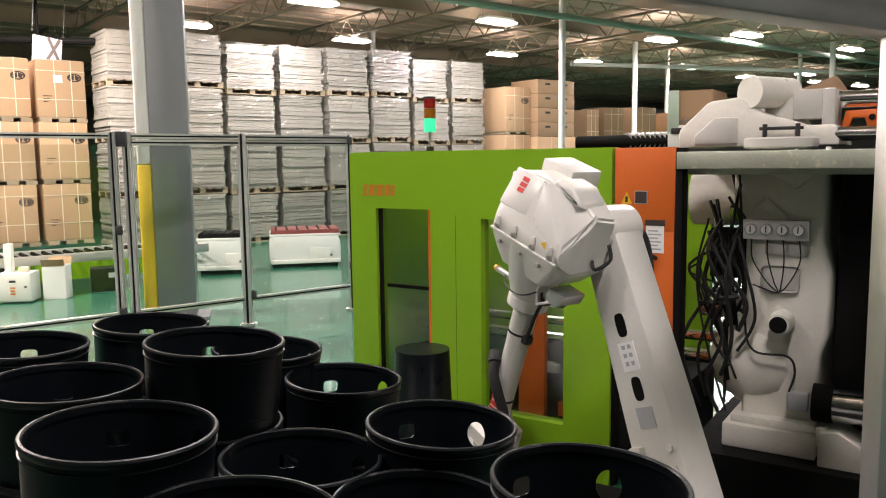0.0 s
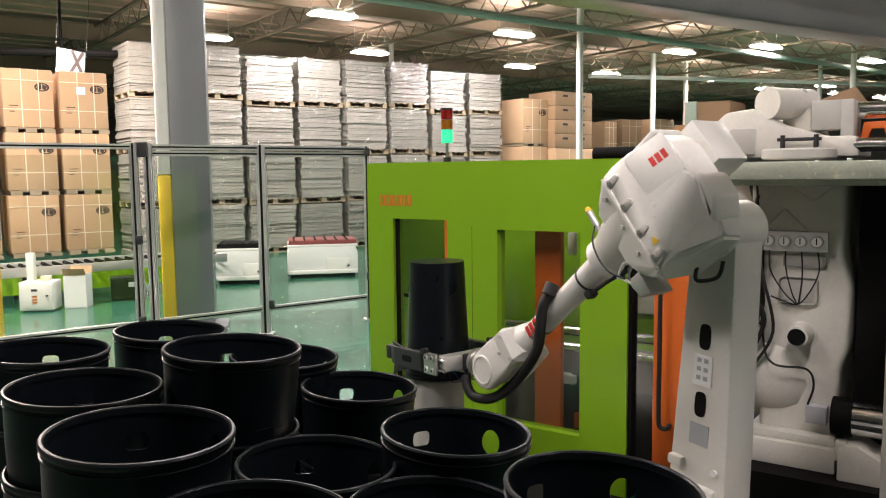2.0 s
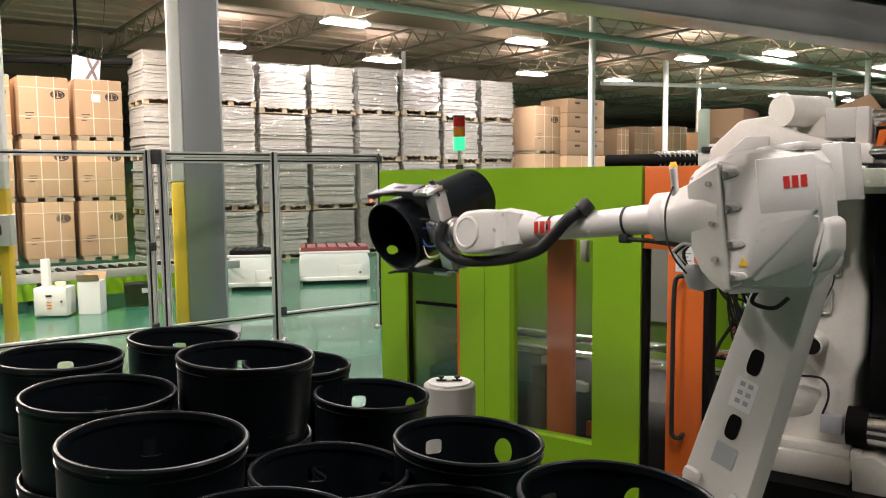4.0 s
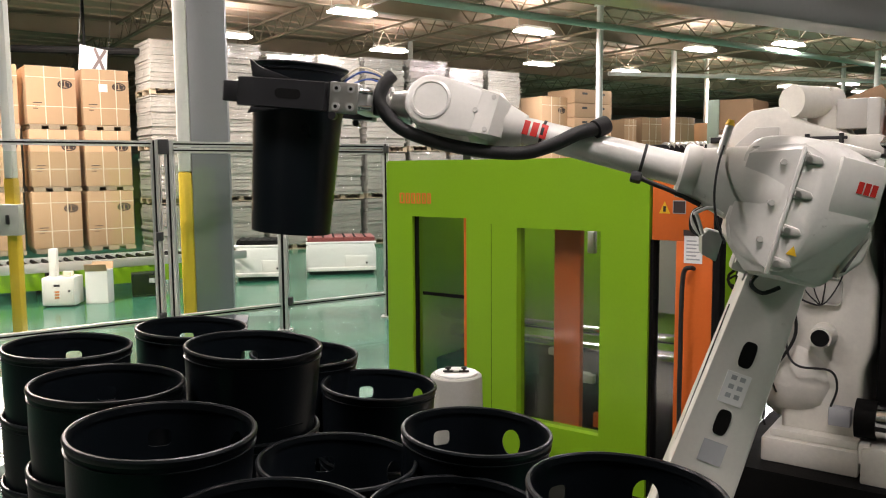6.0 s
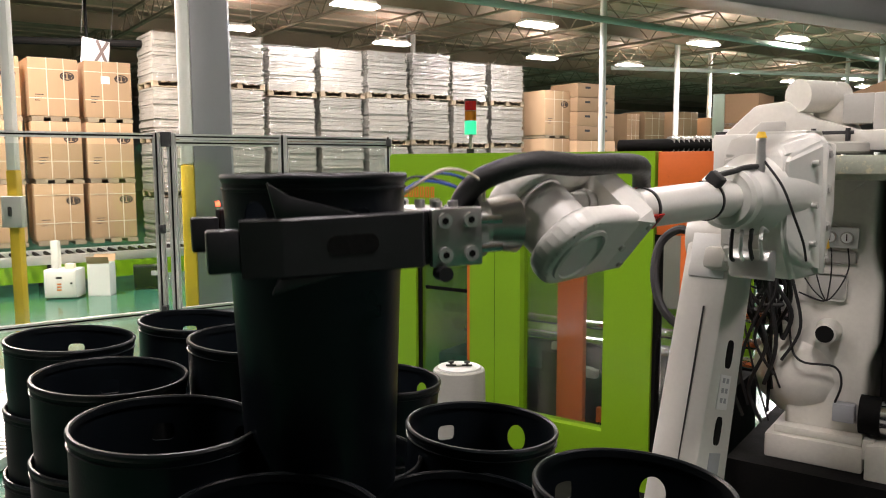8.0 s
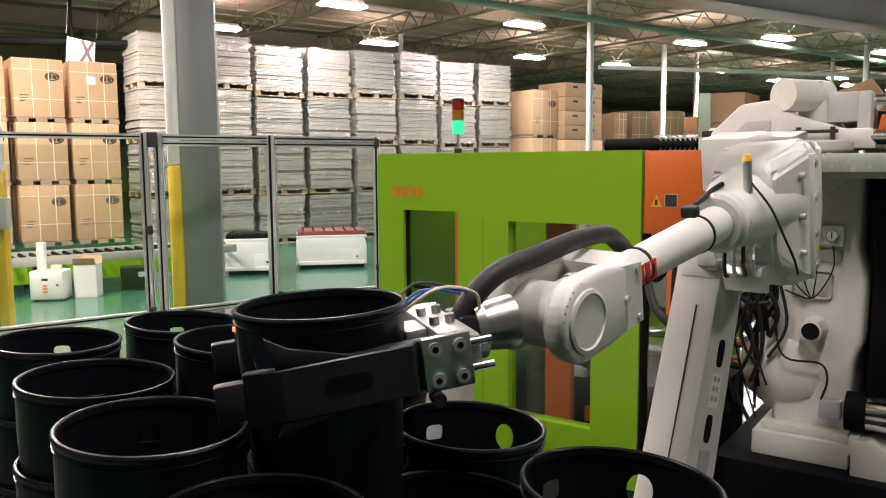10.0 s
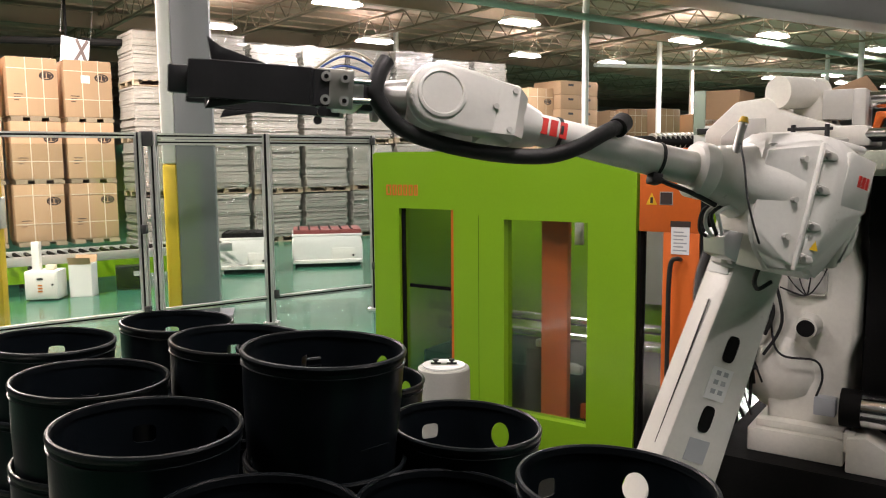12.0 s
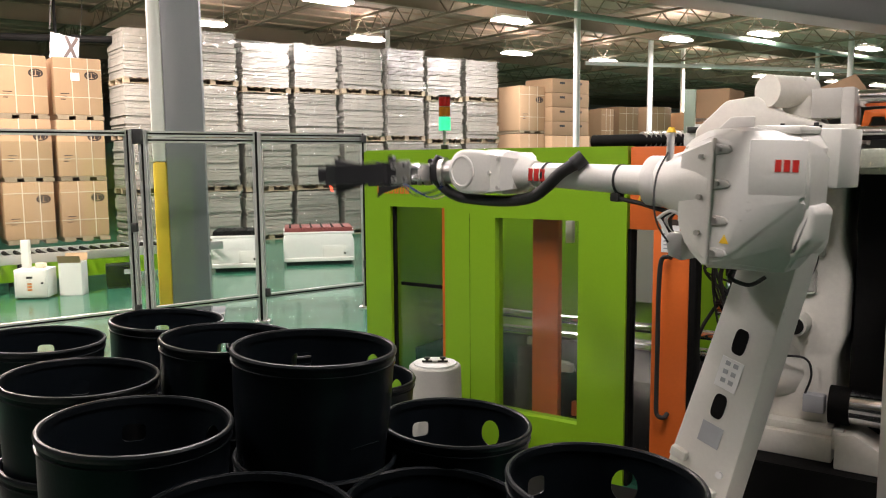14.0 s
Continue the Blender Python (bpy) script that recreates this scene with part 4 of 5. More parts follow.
def machine_top_gear():
    a = thing("stack_light", MX @ pose(-1.62, 0.40, 1.86), "red, amber and green stack light, green lit", "signal light")
    part("base", rod(nb(), (0, 0, 0), (0, 0, 0.05), 0.03, seg=14), HOSE, a)
    part("pole", rod(nb(), (0, 0, 0.05), (0, 0, 0.16), 0.012, seg=10), STEEL, a)
    part("green_lens", rod(nb(), (0, 0, 0.16), (0, 0, 0.26), 0.045, seg=20), GRNLT, a, "lit green lens")
    part("amber_lens", rod(nb(), (0, 0, 0.265), (0, 0, 0.335), 0.045, seg=20), AMBLT, a, "amber lens, unlit")
    part("red_lens", rod(nb(), (0, 0, 0.34), (0, 0, 0.41), 0.045, seg=20), REDLT, a, "red lens, unlit")
    part("cap", rod(nb(), (0, 0, 0.41), (0, 0, 0.425), 0.047, seg=20), HOSE, a)
    c = thing("screw_unit", MX @ pose(-0.62, 0.9, 1.80), "dark screw conveyor lying across the machine top", "machine part")
    part("barrel", rod(nb(), (0, 0, 0.12), (0.85, 0, 0.12), 0.05, seg=16), VOID, c)
    sp = nb()
    for k in range(13):
        x = 0.38 + 0.035 * k
        rod(sp, (x, -0.01, 0.12), (x + 0.014, 0.01, 0.12), 0.066, seg=16)
    part("coil", sp, STEEL, c)
    part("cradle", box(nb(), 0.05, 0.8, -0.05, 0.05, 0.0, 0.08), VOID, c)
    d = thing("camera_unit", MX @ pose(0.22, 0.75, 1.86), "pale small drive unit with dark fittings", "machine part")
    part("body", box(nb(), -0.10, 0.10, -0.06, 0.06, 0, 0.16, 0.015), CABINET, d)
    part("fitting", box(nb(), -0.07, 0.12, -0.075, -0.062, 0.10, 0.14, 0.004), HOSE, d)
    part("cap", box(nb(), -0.05, 0.08, -0.05, 0.05, 0.16, 0.21, 0.012), ROBOT_DK, d)
    e = thing("open_hopper_box", MX @ pose(0.14, 0.70, 1.86), "open brown box with a pale green side on an orange block", "box")
    part("block", box(nb(), 0.0, 0.10, 0.0, 0.10, 0, 0.10, 0.004), ORANGE, e, "orange support block")
    part("side_panel", box(nb(), -0.02, 0.055, -0.01, 0.012, 0.10, 0.39, 0.003), PIPE, e, "pale green side panel")
    hb = nb()
    box(hb, 0.057, 0.27, 0.0, 0.012, 0.10, 0.385)
    box(hb, 0.057, 0.069, 0.012, 0.40, 0.10, 0.385)
    box(hb, 0.258, 0.27, 0.012, 0.40, 0.10, 0.385)
    box(hb, 0.069, 0.258, 0.388, 0.40, 0.10, 0.385)
    box(hb, 0.0, 0.27, 0.0, 0.40, 0.088, 0.10)
    part("body", hb, CARTON_DK, e)
    part("stand", box(nb(), 0.15, 0.25, 0.2, 0.35, 0.0, 0.088), VOID, e)
    g = thing("cardboard_sheet", MX @ pose(0.45, 1.3, 1.9), "brown cardboard sheets lying on the machine", "cardboard")
    part("sheet", slab(nb(), [(0, 0), (0.02, 0.36), (0.40, 0.36), (0.62, 0.44), (0.72, 0.30), (0.40, 0.1), (0.3, 0.0)], 0, 0.03, 0.004), CARTON_DK, g)


machine_top_gear()


PED = (-0.145, 4.90, 0.512)


def pedestal():
    t = thing("take_off_pedestal", pose(PED[0], PED[1], 0), "pale round take-off pedestal with dark clamps on top", "pedestal")
    top = PED[2]
    part("drum", turned(nb(), [(0, FLOOR_Z), (0.176, FLOOR_Z), (0.176, FLOOR_Z + 0.02), (0.165, top - 0.03), (0.162, top - 0.008), (0.154, top), (0, top)], 44), WALLM, t)
    part("top_plate", turned(nb(), [(0, top + 0.001), (0.135, top + 0.001), (0.135, top + 0.012), (0, top + 0.012)], 40), CABINET, t)
    part("recess", box(nb(), -0.075, 0.075, -0.03, 0.03, top + 0.012, top + 0.0145), STEEL, t)
    for x in (-0.05, 0.05):
        c = nb()
        rod(c, (x, 0.0, top + 0.0145), (x, 0.0, top + 0.034), 0.008, seg=8)
        rod(c, (x, 0.0, top + 0.034), (x, 0.0, top + 0.046), 0.019, seg=10)
        box(c, x - 0.032, x + 0.032, -0.012, 0.012, top + 0.0145, top + 0.022)
        part("clamp", c, HOSE, t)


pedestal()


def portal():
    t = thing("cell_portal", pose(0, 0, 0), "grey steel portal frame over the robot cell", "frame")
    a = Vector((2.02, 3.50, 0))
    d = Vector((-0.84, -0.54, 0)).normalized()
    m = Matrix.Translation(a) @ pose(0, 0, 0, 0, 0, math.degrees(math.atan2(d.y, d.x)))
    b = nb()
    box(b, -0.1, 5.2, -0.07, 0.07, 2.30, 2.46, 0.01, m=m)
    part("header", b, ALU, t)
    b = nb()
    box(b, -0.1, 5.2, -0.10, 0.10, 2.462, 2.50, 0.004, m=m)
    part("track", b, VOID, t)
    p = nb()
    box(p, 1.875, 2.03, 3.30, 3.45, FLOOR_Z, 2.30, 0.008)
    part("upright", p, ALU, t)
    p = nb()
    q = m @ Vector((5.0, 0, 0))
    box(p, q.x - 0.07, q.x + 0.07, q.y - 0.07, q.y + 0.07, FLOOR_Z, 2.30, 0.008)
    part("upright", p, ALU, t)


portal()

# ------------------------------------------------------------ plastic cans
CAN_H, CAN_R, CAN_B = 0.72, 0.201, 0.171


def can_meshes():
    """Wall with hand holes, base and rolled rim of one can, base at z = 0."""
    seg = 180
    zs = [0.0, 0.02, 0.25, 0.48] + [0.585 + 0.0045 * k for k in range(20)] + [CAN_H - 0.012]
    bm = nb()

    def rad(z):
        return CAN_B + (CAN_R - CAN_B) * z / CAN_H + (0.004 if z > 0.5 else 0.0)

    HOLES = ((0, 0.031, 0.038, 2), (64, 0.028, 0.022, 4))

    def reach(a, z, hole):
        """How far (angle a in degrees, height z) lies from a hole's centre, 1 on its edge."""
        centre, wide, high, power = hole
        d = (a - centre + 180) % 360 - 180
        u, v = radians(d) * rad(z) / wide, (z - 0.628) / high
        return (abs(u) ** power + abs(v) ** power) ** (1 / power), d

    n = len(zs) - 1
    gone = [[any(reach((i + 0.5) * 360 / seg, (zs[k] + zs[k + 1]) / 2, h)[0] < 1 for h in HOLES) for k in range(n)] for i in range(seg)]

    def ring(off):
        rows = []
        for k, z in enumerate(zs):
            row = []
            for i in range(seg):
                a, zz = i * 360 / seg, z
                near = [gone[(i + di) % seg][k + dk] for di in (-1, 0) for dk in (-1, 0) if 0 <= k + dk < n]
                if any(near) and not all(near):
                    for h in HOLES:
                        r, d = reach(a, z, h)
                        if 0.5 < r < 1.7:
                            a, zz = h[0] + d / r, 0.628 + (z - 0.628) / r
                row.append(bm.verts.new(((rad(zz) - off) * math.cos(radians(a)), (rad(zz) - off) * math.sin(radians(a)), zz)))
            rows.append(row)
        return rows

    outer, inner = ring(0.0), ring(0.004)
    for i in range(seg):
        j = (i + 1) % seg
        for k in range(n):
            if not gone[i][k]:
                bm.faces.new((outer[k][i], outer[k][j], outer[k + 1][j], outer[k + 1][i]))
                bm.faces.new((inner[k][i], inner[k + 1][i], inner[k + 1][j], inner[k][j]))
                for di, dk, e in ((-1, 0, ((k, i), (k + 1, i))), (1, 0, ((k, j), (k + 1, j))), (0, -1, ((k, i), (k, j))), (0, 1, ((k + 1, i), (k + 1, j)))):
                    kk = k + dk
                    if 0 <= kk < n and gone[(i + di) % seg][kk]:
                        (ka, ia), (kb, ib) = e
                        bm.faces.new((outer[ka][ia], outer[kb][ib], inner[kb][ib], inner[ka][ia]))
    bm.faces.new([v for v in outer[0]][::-1])
    ib = [bm.verts.new((v.co.x, v.co.y, 0.012)) for v in inner[0]]
    bm.faces.new(ib)
    rim = nb()
    prof = [(CAN_R - 0.004, CAN_H - 0.020), (CAN_R + 0.004, CAN_H - 0.019), (CAN_R + 0.008, CAN_H - 0.013), (CAN_R + 0.009, CAN_H - 0.006), (CAN_R + 0.006, CAN_H - 0.001), (CAN_R, CAN_H), (CAN_R - 0.003, CAN_H - 0.004), (CAN_R - 0.004, CAN_H - 0.020)]
    turned(rim, prof, 72)
    return bm, rim


def plastic_can(m, label, group="stacked black cans", holes=True):
    t = thing("plastic_can", m, label, "bin", group)
    wall, rim = can_meshes()
    part("wall", wall, BLACK, t)
    part("rim", rim, RIM, t, "rolled shiny rim")
    bd = nb()
    turned(bd, [(CAN_R - 0.001, CAN_H - 0.036), (CAN_R + 0.0065, CAN_H - 0.034), (CAN_R + 0.0070, CAN_H - 0.030), (CAN_R - 0.001, CAN_H - 0.028)], 72)
    part("shoulder_band", bd, RIM, t)
    nm = nb()
    box(nm, 0.1985, 0.2015, -0.045, 0.045, 0.508, 0.512, m=pose(0, 0, 0, 0, 0, 272))
    part("name_line", nm, RIM, t)
    if holes:
        d = nb()
        for a in (-78, -66, -100):
            rod(d, (CAN_B + 0.010, 0, 0.17 if a != -66 else 0.15), (CAN_B + 0.0125, 0, 0.17 if a != -66 else 0.15), 0.011, seg=12)
            bmesh.ops.rotate(d, cent=(0, 0, 0), matrix=Matrix.Rotation(radians(a), 3, "Z"), verts=d.verts[-24:])
        part("drain_hole", d, VOID, t)
    return t


BASE = FLOOR_Z + 0.10
CANS = [(-1.425, 2.625, 1.206, 2, 48), (-1.109, 2.959, 1.206, 2, 52), (-0.698, 2.369, 1.268, 2, 46), (-0.683, 2.997, 1.095, 1, 44), (-1.054, 2.139, 1.21, 2, 52),
        (-0.722, 1.71, 1.22, 2, 50), (-0.364, 2.782, 1.033, 1, 47), (-0.01, 2.119, 1.086, 1, 57), (-0.372, 1.974, 1.052, 1, 46), (0.302, 1.594, 1.139, 1, 65),
        (-0.402, 1.425, 1.138, 1, 55), (-0.055, 1.72, 1.03, 1, 60)]
first_can = None
for x, y, rim_z, below, turn in CANS:
    below += 1
    step = (rim_z - BASE - CAN_H) / below
    for k in range(below + 1):
        m = pose(x - 0.0558 * ((below - k) * step + CAN_H), y, BASE + step * k, 0, 0, 0) @ pose(0, 0, 0, 0, 3.2, 0) @ pose(0, 0, 0, 0, 0, turn + 17 * (below - k))
        if first_can is None:
            first_can = plastic_can(m, "black plastic can nested in a stack on the conveyor", holes=False)
        else:
            copy_thing(first_can, m)
MOVED_CAN = plastic_can(pose(-0.15, 4.6, 0.2), "black plastic can that the robot lifts and stacks", "stacked black cans")

roller_conveyor("low roller conveyor running beside the stacked cans", Vector((-4.45 * HALL_SCALE, 6.4 * HALL_SCALE, FLOOR_Z)), -90, 6.3, 1.9, 0.10, 0.075, ALU)
roller_conveyor("low roller conveyor under the stacked cans", Vector((-2.7, 3.7, FLOOR_Z)), -90, 2.9, 3.3, 0.10, 0.075, ALU)

# ------------------------------------------------------------ robot
BX, BY, SHOULDER_Z = 1.136, 3.167, 0.128
L_LOW, L_FORE, L_TOOL = 1.408, 1.555, 0.60
TIMES = [0, 0.5, 1, 1.5, 2, 2.5, 3, 4.2, 5.5, 6, 6.5, 7, 7.5, 8, 9.2, 10.5, 11, 11.5, 12, 12.5, 13, 13.5, 14]
Q1 = [126.3, 127.7, 127.3, 126.0, 125.7, 126.6, 129.8, 138.0, 149.7, 168.8, 182.2, 206.8, 228.7, 229.0, 228.6, 229.0, 228.7, 224.4, 194.7, 169.9, 156.1, 146.0, 133.7]
Q2 = [20.7, 18.4, 9.2, 2.4, -3.6, -8.4, -11.5, -17.5, -18.6, -17.7, -16.7, -16.3, -13.8, -15.9, -19.3, -18.2, -16.8, -14.0, -20.3, -23.0, -24.1, -19.8, -16.4]
Q3 = [-70.3, -69.8, -61.0, -50.7, -40.1, -31.9, -23.9, -3.0, 14.6, 14.7, 14.6, 9.3, 5.2, -1.2, -9.6, -9.8, -6.6, 7.4, 13.3, 15.4, 15.3, 9.8, 2.1]
AZ = [128, 128, 128, 129, 128, 127, 126, 138, 155, 178, 190, 198, 204, 204, 201, 198, 198, 198, 192, 186, 184, 160, 158]
EL = [0, 0, 0, -1, -2, -2, -1, 1, 3, 5, 4.5, 1.5, -1, -1.5, -5, -7.5, -4, -2, 4, 18, 36, 26, -2]
Q4 = [0, 0, 0, 0, 0, 0, 0, 10, 25, 15, 0, 0, -18, 140, 172, 180, 150, -25, 12, -12, 10, 0, 0]
ROLL = [180, 180, 180, 180, 180, 180, 180, 92, 0, 0, 0, 0, 0, 0, 0, 0, 0, 0, 0, 4, 25, 95, 178]


def glide(values, t):
    """A smooth curve through the values at TIMES that never overshoots."""
    k = max(0, min(len(TIMES) - 2, sum(1 for s in TIMES if s <= t) - 1))
    h = [b - a for a, b in zip(TIMES, TIMES[1:])]
    d = [(b - a) / g for a, b, g in zip(values, values[1:], h)]

    def slope(i):
        if i == 0 or i == len(values) - 1:
            return 0.0 if i == 0 else d[-1]
        if d[i - 1] * d[i] <= 0:
            return 0.0
        w1, w2 = 2 * h[i] + h[i - 1], h[i] + 2 * h[i - 1]
        return (w1 + w2) / (w1 / d[i - 1] + w2 / d[i])

    u = (t - TIMES[k]) / h[k]
    a, b, m0, m1 = values[k], values[k + 1], slope(k) * h[k], slope(k + 1) * h[k]
    return a * (1 + 2 * u) * (1 - u) ** 2 + m0 * u * (1 - u) ** 2 + b * u * u * (3 - 2 * u) + m1 * u * u * (u - 1)


def axes(x, y, z, at):
    m = Matrix((x, y, z)).transposed().to_4x4()
    m.translation = at
    return m


def robot_at(t):
    """Poses of turret, lower arm, elbow housing, forearm, wrist and gripper in the hall at t seconds."""
    q1, q2, q3 = (radians(glide(v, t)) for v in (Q1, Q2, Q3))
    u, z = Vector((math.cos(q1), math.sin(q1), 0)), Vector((0, 0, 1))
    lat = Vector((-math.sin(q1), math.cos(q1), 0))
    base = Vector((BX, BY, 0))
    sh = base + 0.32 * u + SHOULDER_Z * z
    a = math.sin(q2) * u + math.cos(q2) * z
    fwd = math.cos(q2) * u - math.sin(q2) * z
    el = sh + L_LOW * a
    v = math.cos(q3) * u + math.sin(q3) * z
    w = -math.sin(q3) * u + math.cos(q3) * z
    fo = el + 0.2 * w
    wr = fo + L_FORE * v
    az, ev, ro = (radians(glide(s, t)) for s in (AZ, EL, ROLL))
    d = Vector((math.cos(az) * math.cos(ev), math.sin(az) * math.cos(ev), math.sin(ev)))
    side = z.cross(d).normalized()
    up = d.cross(side)
    tz = math.cos(ro) * up + math.sin(ro) * side
    ty = tz.cross(d)
    q4 = radians(glide(Q4, t))
    bend = math.cos(q4) * lat + math.sin(q4) * w
    fy = bend.cross(v)
    return {"turret": axes(u, lat, z, base), "lower_arm": axes(fwd, lat, a, sh), "elbow_housing": axes(v, lat, w, el), "forearm": axes(v, fy, bend, fo),
            "gripper": axes(d, ty, tz, wr)}


ROBOT_BASE = Matrix.Translation((BX, BY, 0))
robot = thing("robot_arm", ROBOT_BASE, "white six-axis industrial robot arm with a black can gripper", "robot")
PARTS = {}


def build_robot():
    part("foot", turned(nb(), [(0, FLOOR_Z + 0.013), (0.42, FLOOR_Z + 0.013), (0.42, FLOOR_Z + 0.05), (0.33, FLOOR_Z + 0.08), (0.29, -0.06), (0.30, 0.0), (0.30, 0.05), (0, 0.05)], 36), ROBOT, robot)
    b = nb()
    turned(b, [(0, 0.05), (0.27, 0.05), (0.27, 0.14), (0, 0.16)], 36)
    rod(b, (0.32, -0.32, SHOULDER_Z), (0.32, -0.125, SHOULDER_Z), 0.13, seg=32)
    PARTS["turret"] = part("turret", b, ROBOT, robot)

    # lower arm: a tapered hollow-looking casting with two hand slots
    b = nb()
    slab(b, [(-0.115, -0.12), (-0.165, 0.05), (-0.150, 0.5), (-0.125, 1.15), (-0.115, 1.40), (-0.06, 1.50), (0.06, 1.50), (0.115, 1.40), (0.120, 1.15), (0.140, 0.5), (0.155, 0.05), (0.115, -0.12)], -0.33, -0.13, 0.016, seg=2)
    arm = part("lower_arm", b, ROBOT, robot)
    PARTS["lower_arm"] = arm
    for s in (0.93, 0.619):
        o = nb()
        box(o, -0.034, 0.034, -0.135, -0.1275, s - 0.062, s + 0.062, 0.003)
        c = nb()
        # rounded dark slot
        out = [(0.030 * math.copysign(abs(math.cos(a)) ** 0.6, math.cos(a)), s + 0.058 * math.copysign(abs(math.sin(a)) ** 0.6, math.sin(a))) for a in [2 * math.pi * k / 28 for k in range(28)]]
        slab(c, out, -0.14, -0.1275)
        part("hand_slot", c, VOID, arm, "dark hand slot")
        o.free()
    part("sticker", box(nb(), -0.048, 0.052, -0.131, -0.1268, 0.705, 0.845), PAPER, arm, "white instruction sticker")
    mk = nb()
    for k in range(3):
        for j in range(2):
            box(mk, -0.028 + 0.036 * j, -0.006 + 0.036 * j, -0.1262, -0.1255, 0.732 + 0.04 * k, 0.752 + 0.04 * k)
    part("sticker_mark", mk, GREYSTK, arm)
    part("data_plate", box(nb(), -0.055, 0.045, -0.1295, -0.1265, 0.43, 0.53), GREYSTK, arm, "grey data plate")
    sm = nb()
    box(sm, 0.139, 0.1435, -0.212, -0.206, 0.1, 1.1, m=pose(0.006, 0, 0, 0, -1.0, 0))
    part("seam_line", sm, HOSE, arm)
    for s in (0.33,):
        k = nb()
        box(k, 0.06, 0.14, -0.16, -0.10, s - 0.03, s + 0.02, 0.012)
        part("lug", k, ROBOT, arm)
    k = nb()
    box(k, 0.10, 0.19, -0.22, -0.13, 1.25, 1.34, 0.02)
    rod(k, (0.15, -0.14, 1.30), (0.15, -0.10, 1.30), 0.035, seg=6)
    part("stop_lug", k, ROBOT_DK, arm)
    cv = nb()
    box(cv, -0.115, 0.115, -0.145, -0.10, 0.03, 0.25, 0.014)
    part("joint_cover", cv, ROBOT, arm, "white bolted joint cover")
    for x, z in ((-0.085, 0.22), (0.085, 0.22), (-0.10, 0.33), (0.095, 0.33), (0.0, 0.225)):
        part("bolt", rod(nb(), (x, -0.15, z), (x, -0.118, z), 0.017, seg=6), CABINET, arm)
    lp = nb()
    tube(lp, [(0.02, -0.32, 1.40), (0.02, -0.42, 1.43), (0.02, -0.50, 1.36), (0.03, -0.50, 1.22), (0.03, -0.44, 1.08), (0.02, -0.335, 1.00)], 0.019, seg=9)
    part("hose_loop", lp, HOSE, arm, "black hose looped beside the arm")
    bp = nb()
    slab(bp, [(0.118, 1.22), (0.126, 1.22), (0.126, 1.40), (0.118, 1.40)], -0.30, -0.15, 0.002)
    part("bracket_plate", bp, CABINET, arm, "white sheet bracket")
    hub = nb()
    rod(hub, (0, -0.34, L_LOW), (0, -0.10, L_LOW), 0.125, seg=36)
    part("elbow_hub", hub, ROBOT, arm)

    # elbow housing: faceted casting
    b = nb()
    for x, y, z in ((0.12, 0.20, 0.39), (0.12, 0.20, -0.10), (0.06, 0.20, -0.09), (0.04, 0.20, 0.03), (-0.01, 0.20, 0.14), (0.01, 0.20, 0.35),
                    (0.30, 0.13, 0.33), (0.30, 0.13, 0.05), (0.27, 0.09, 0.385), (0.26, 0.13, -0.04), (0.16, 0.15, 0.42), (0.02, 0.15, 0.43),
                    (-0.17, 0.08, 0.40), (-0.205, 0.115, 0.34), (-0.215, 0.115, 0.18), (-0.185, 0.05, 0.0), (-0.12, 0.03, -0.12), (0.17, 0.12, -0.125),
                    (0.28, -0.12, 0.34), (0.20, -0.12, 0.42), (-0.15, -0.10, 0.42), (-0.20, -0.10, 0.34), (-0.20, -0.10, 0.0), (-0.10, -0.12, -0.12), (0.16, -0.12, -0.12), (0.28, -0.12, 0.0)):
        b.verts.new((x, y, z))
    bmesh.ops.convex_hull(b, input=list(b.verts))
    bmesh.ops.dissolve_limit(b, angle_limit=0.03, verts=list(b.verts), edges=list(b.edges))
    bmesh.ops.bevel(b, geom=list(b.edges), offset=0.012, segments=2, affect="EDGES", clamp_overlap=True)
    h = part("elbow_housing", b, ROBOT, robot, "white cast elbow housing")
    PARTS["elbow_housing"] = h
    c = nb()
    box(c, -0.235, -0.035, -0.30, -0.09, 0.205, 0.43, 0.008)
    part("motor_box", c, ROBOT, h, "white motor box at the back")
    c = nb()
    rod(c, (0.14, 0, 0.20), (0.44, 0, 0.20), 0.195, 0.105, seg=40)
    turned(c, [(0.105, 0.44), (0.11, 0.45), (0.11, 0.50), (0.095, 0.51), (0.0, 0.51)], 40, Matrix.Translation((0, 0, 0.20)) @ pose(0, 0, 0, 0, 90, 0))
    part("neck", c, ROBOT, h)
    fl = nb()
    slab(fl, [(0.108, -0.098), (0.108, 0.388), (0.122, 0.388), (0.122, -0.098)], 0.192, 0.212, 0.004)
    part("seam_flange", fl, ROBOT, h)
    for z in (0.345, 0.215, 0.075, -0.05):
        lug = nb()
        slab(lug, [(0.036, z - 0.004), (0.050, z + 0.016), (0.107, z + 0.022), (0.107, z - 0.022), (0.050, z - 0.014)], 0.190, 0.207, 0.006)
        part("bolt_lug", lug, ROBOT_DK, h)
        part("bolt", rod(nb(), (0.092, 0.200, z), (0.092, 0.215, z), 0.012, seg=6), STEEL, h)
    for x, z in ((0.17, 0.315), (0.17, 0.16), (0.17, 0.02)):
        part("bolt", rod(nb(), (x, 0.165, z), (x, 0.200, z), 0.011, seg=10), ROBOT_DK, h)
    hd = nb()
    box(hd, -0.115, 0.085, -0.02, 0.0035, 0.175, 0.385, 0.008, m=pose(-0.10, 0.2 + 0.415 * -0.10, 0, 0, 0, 22.5))
    part("rear_hood", hd, ROBOT, h, "white raised rear cover")
    top = nb()
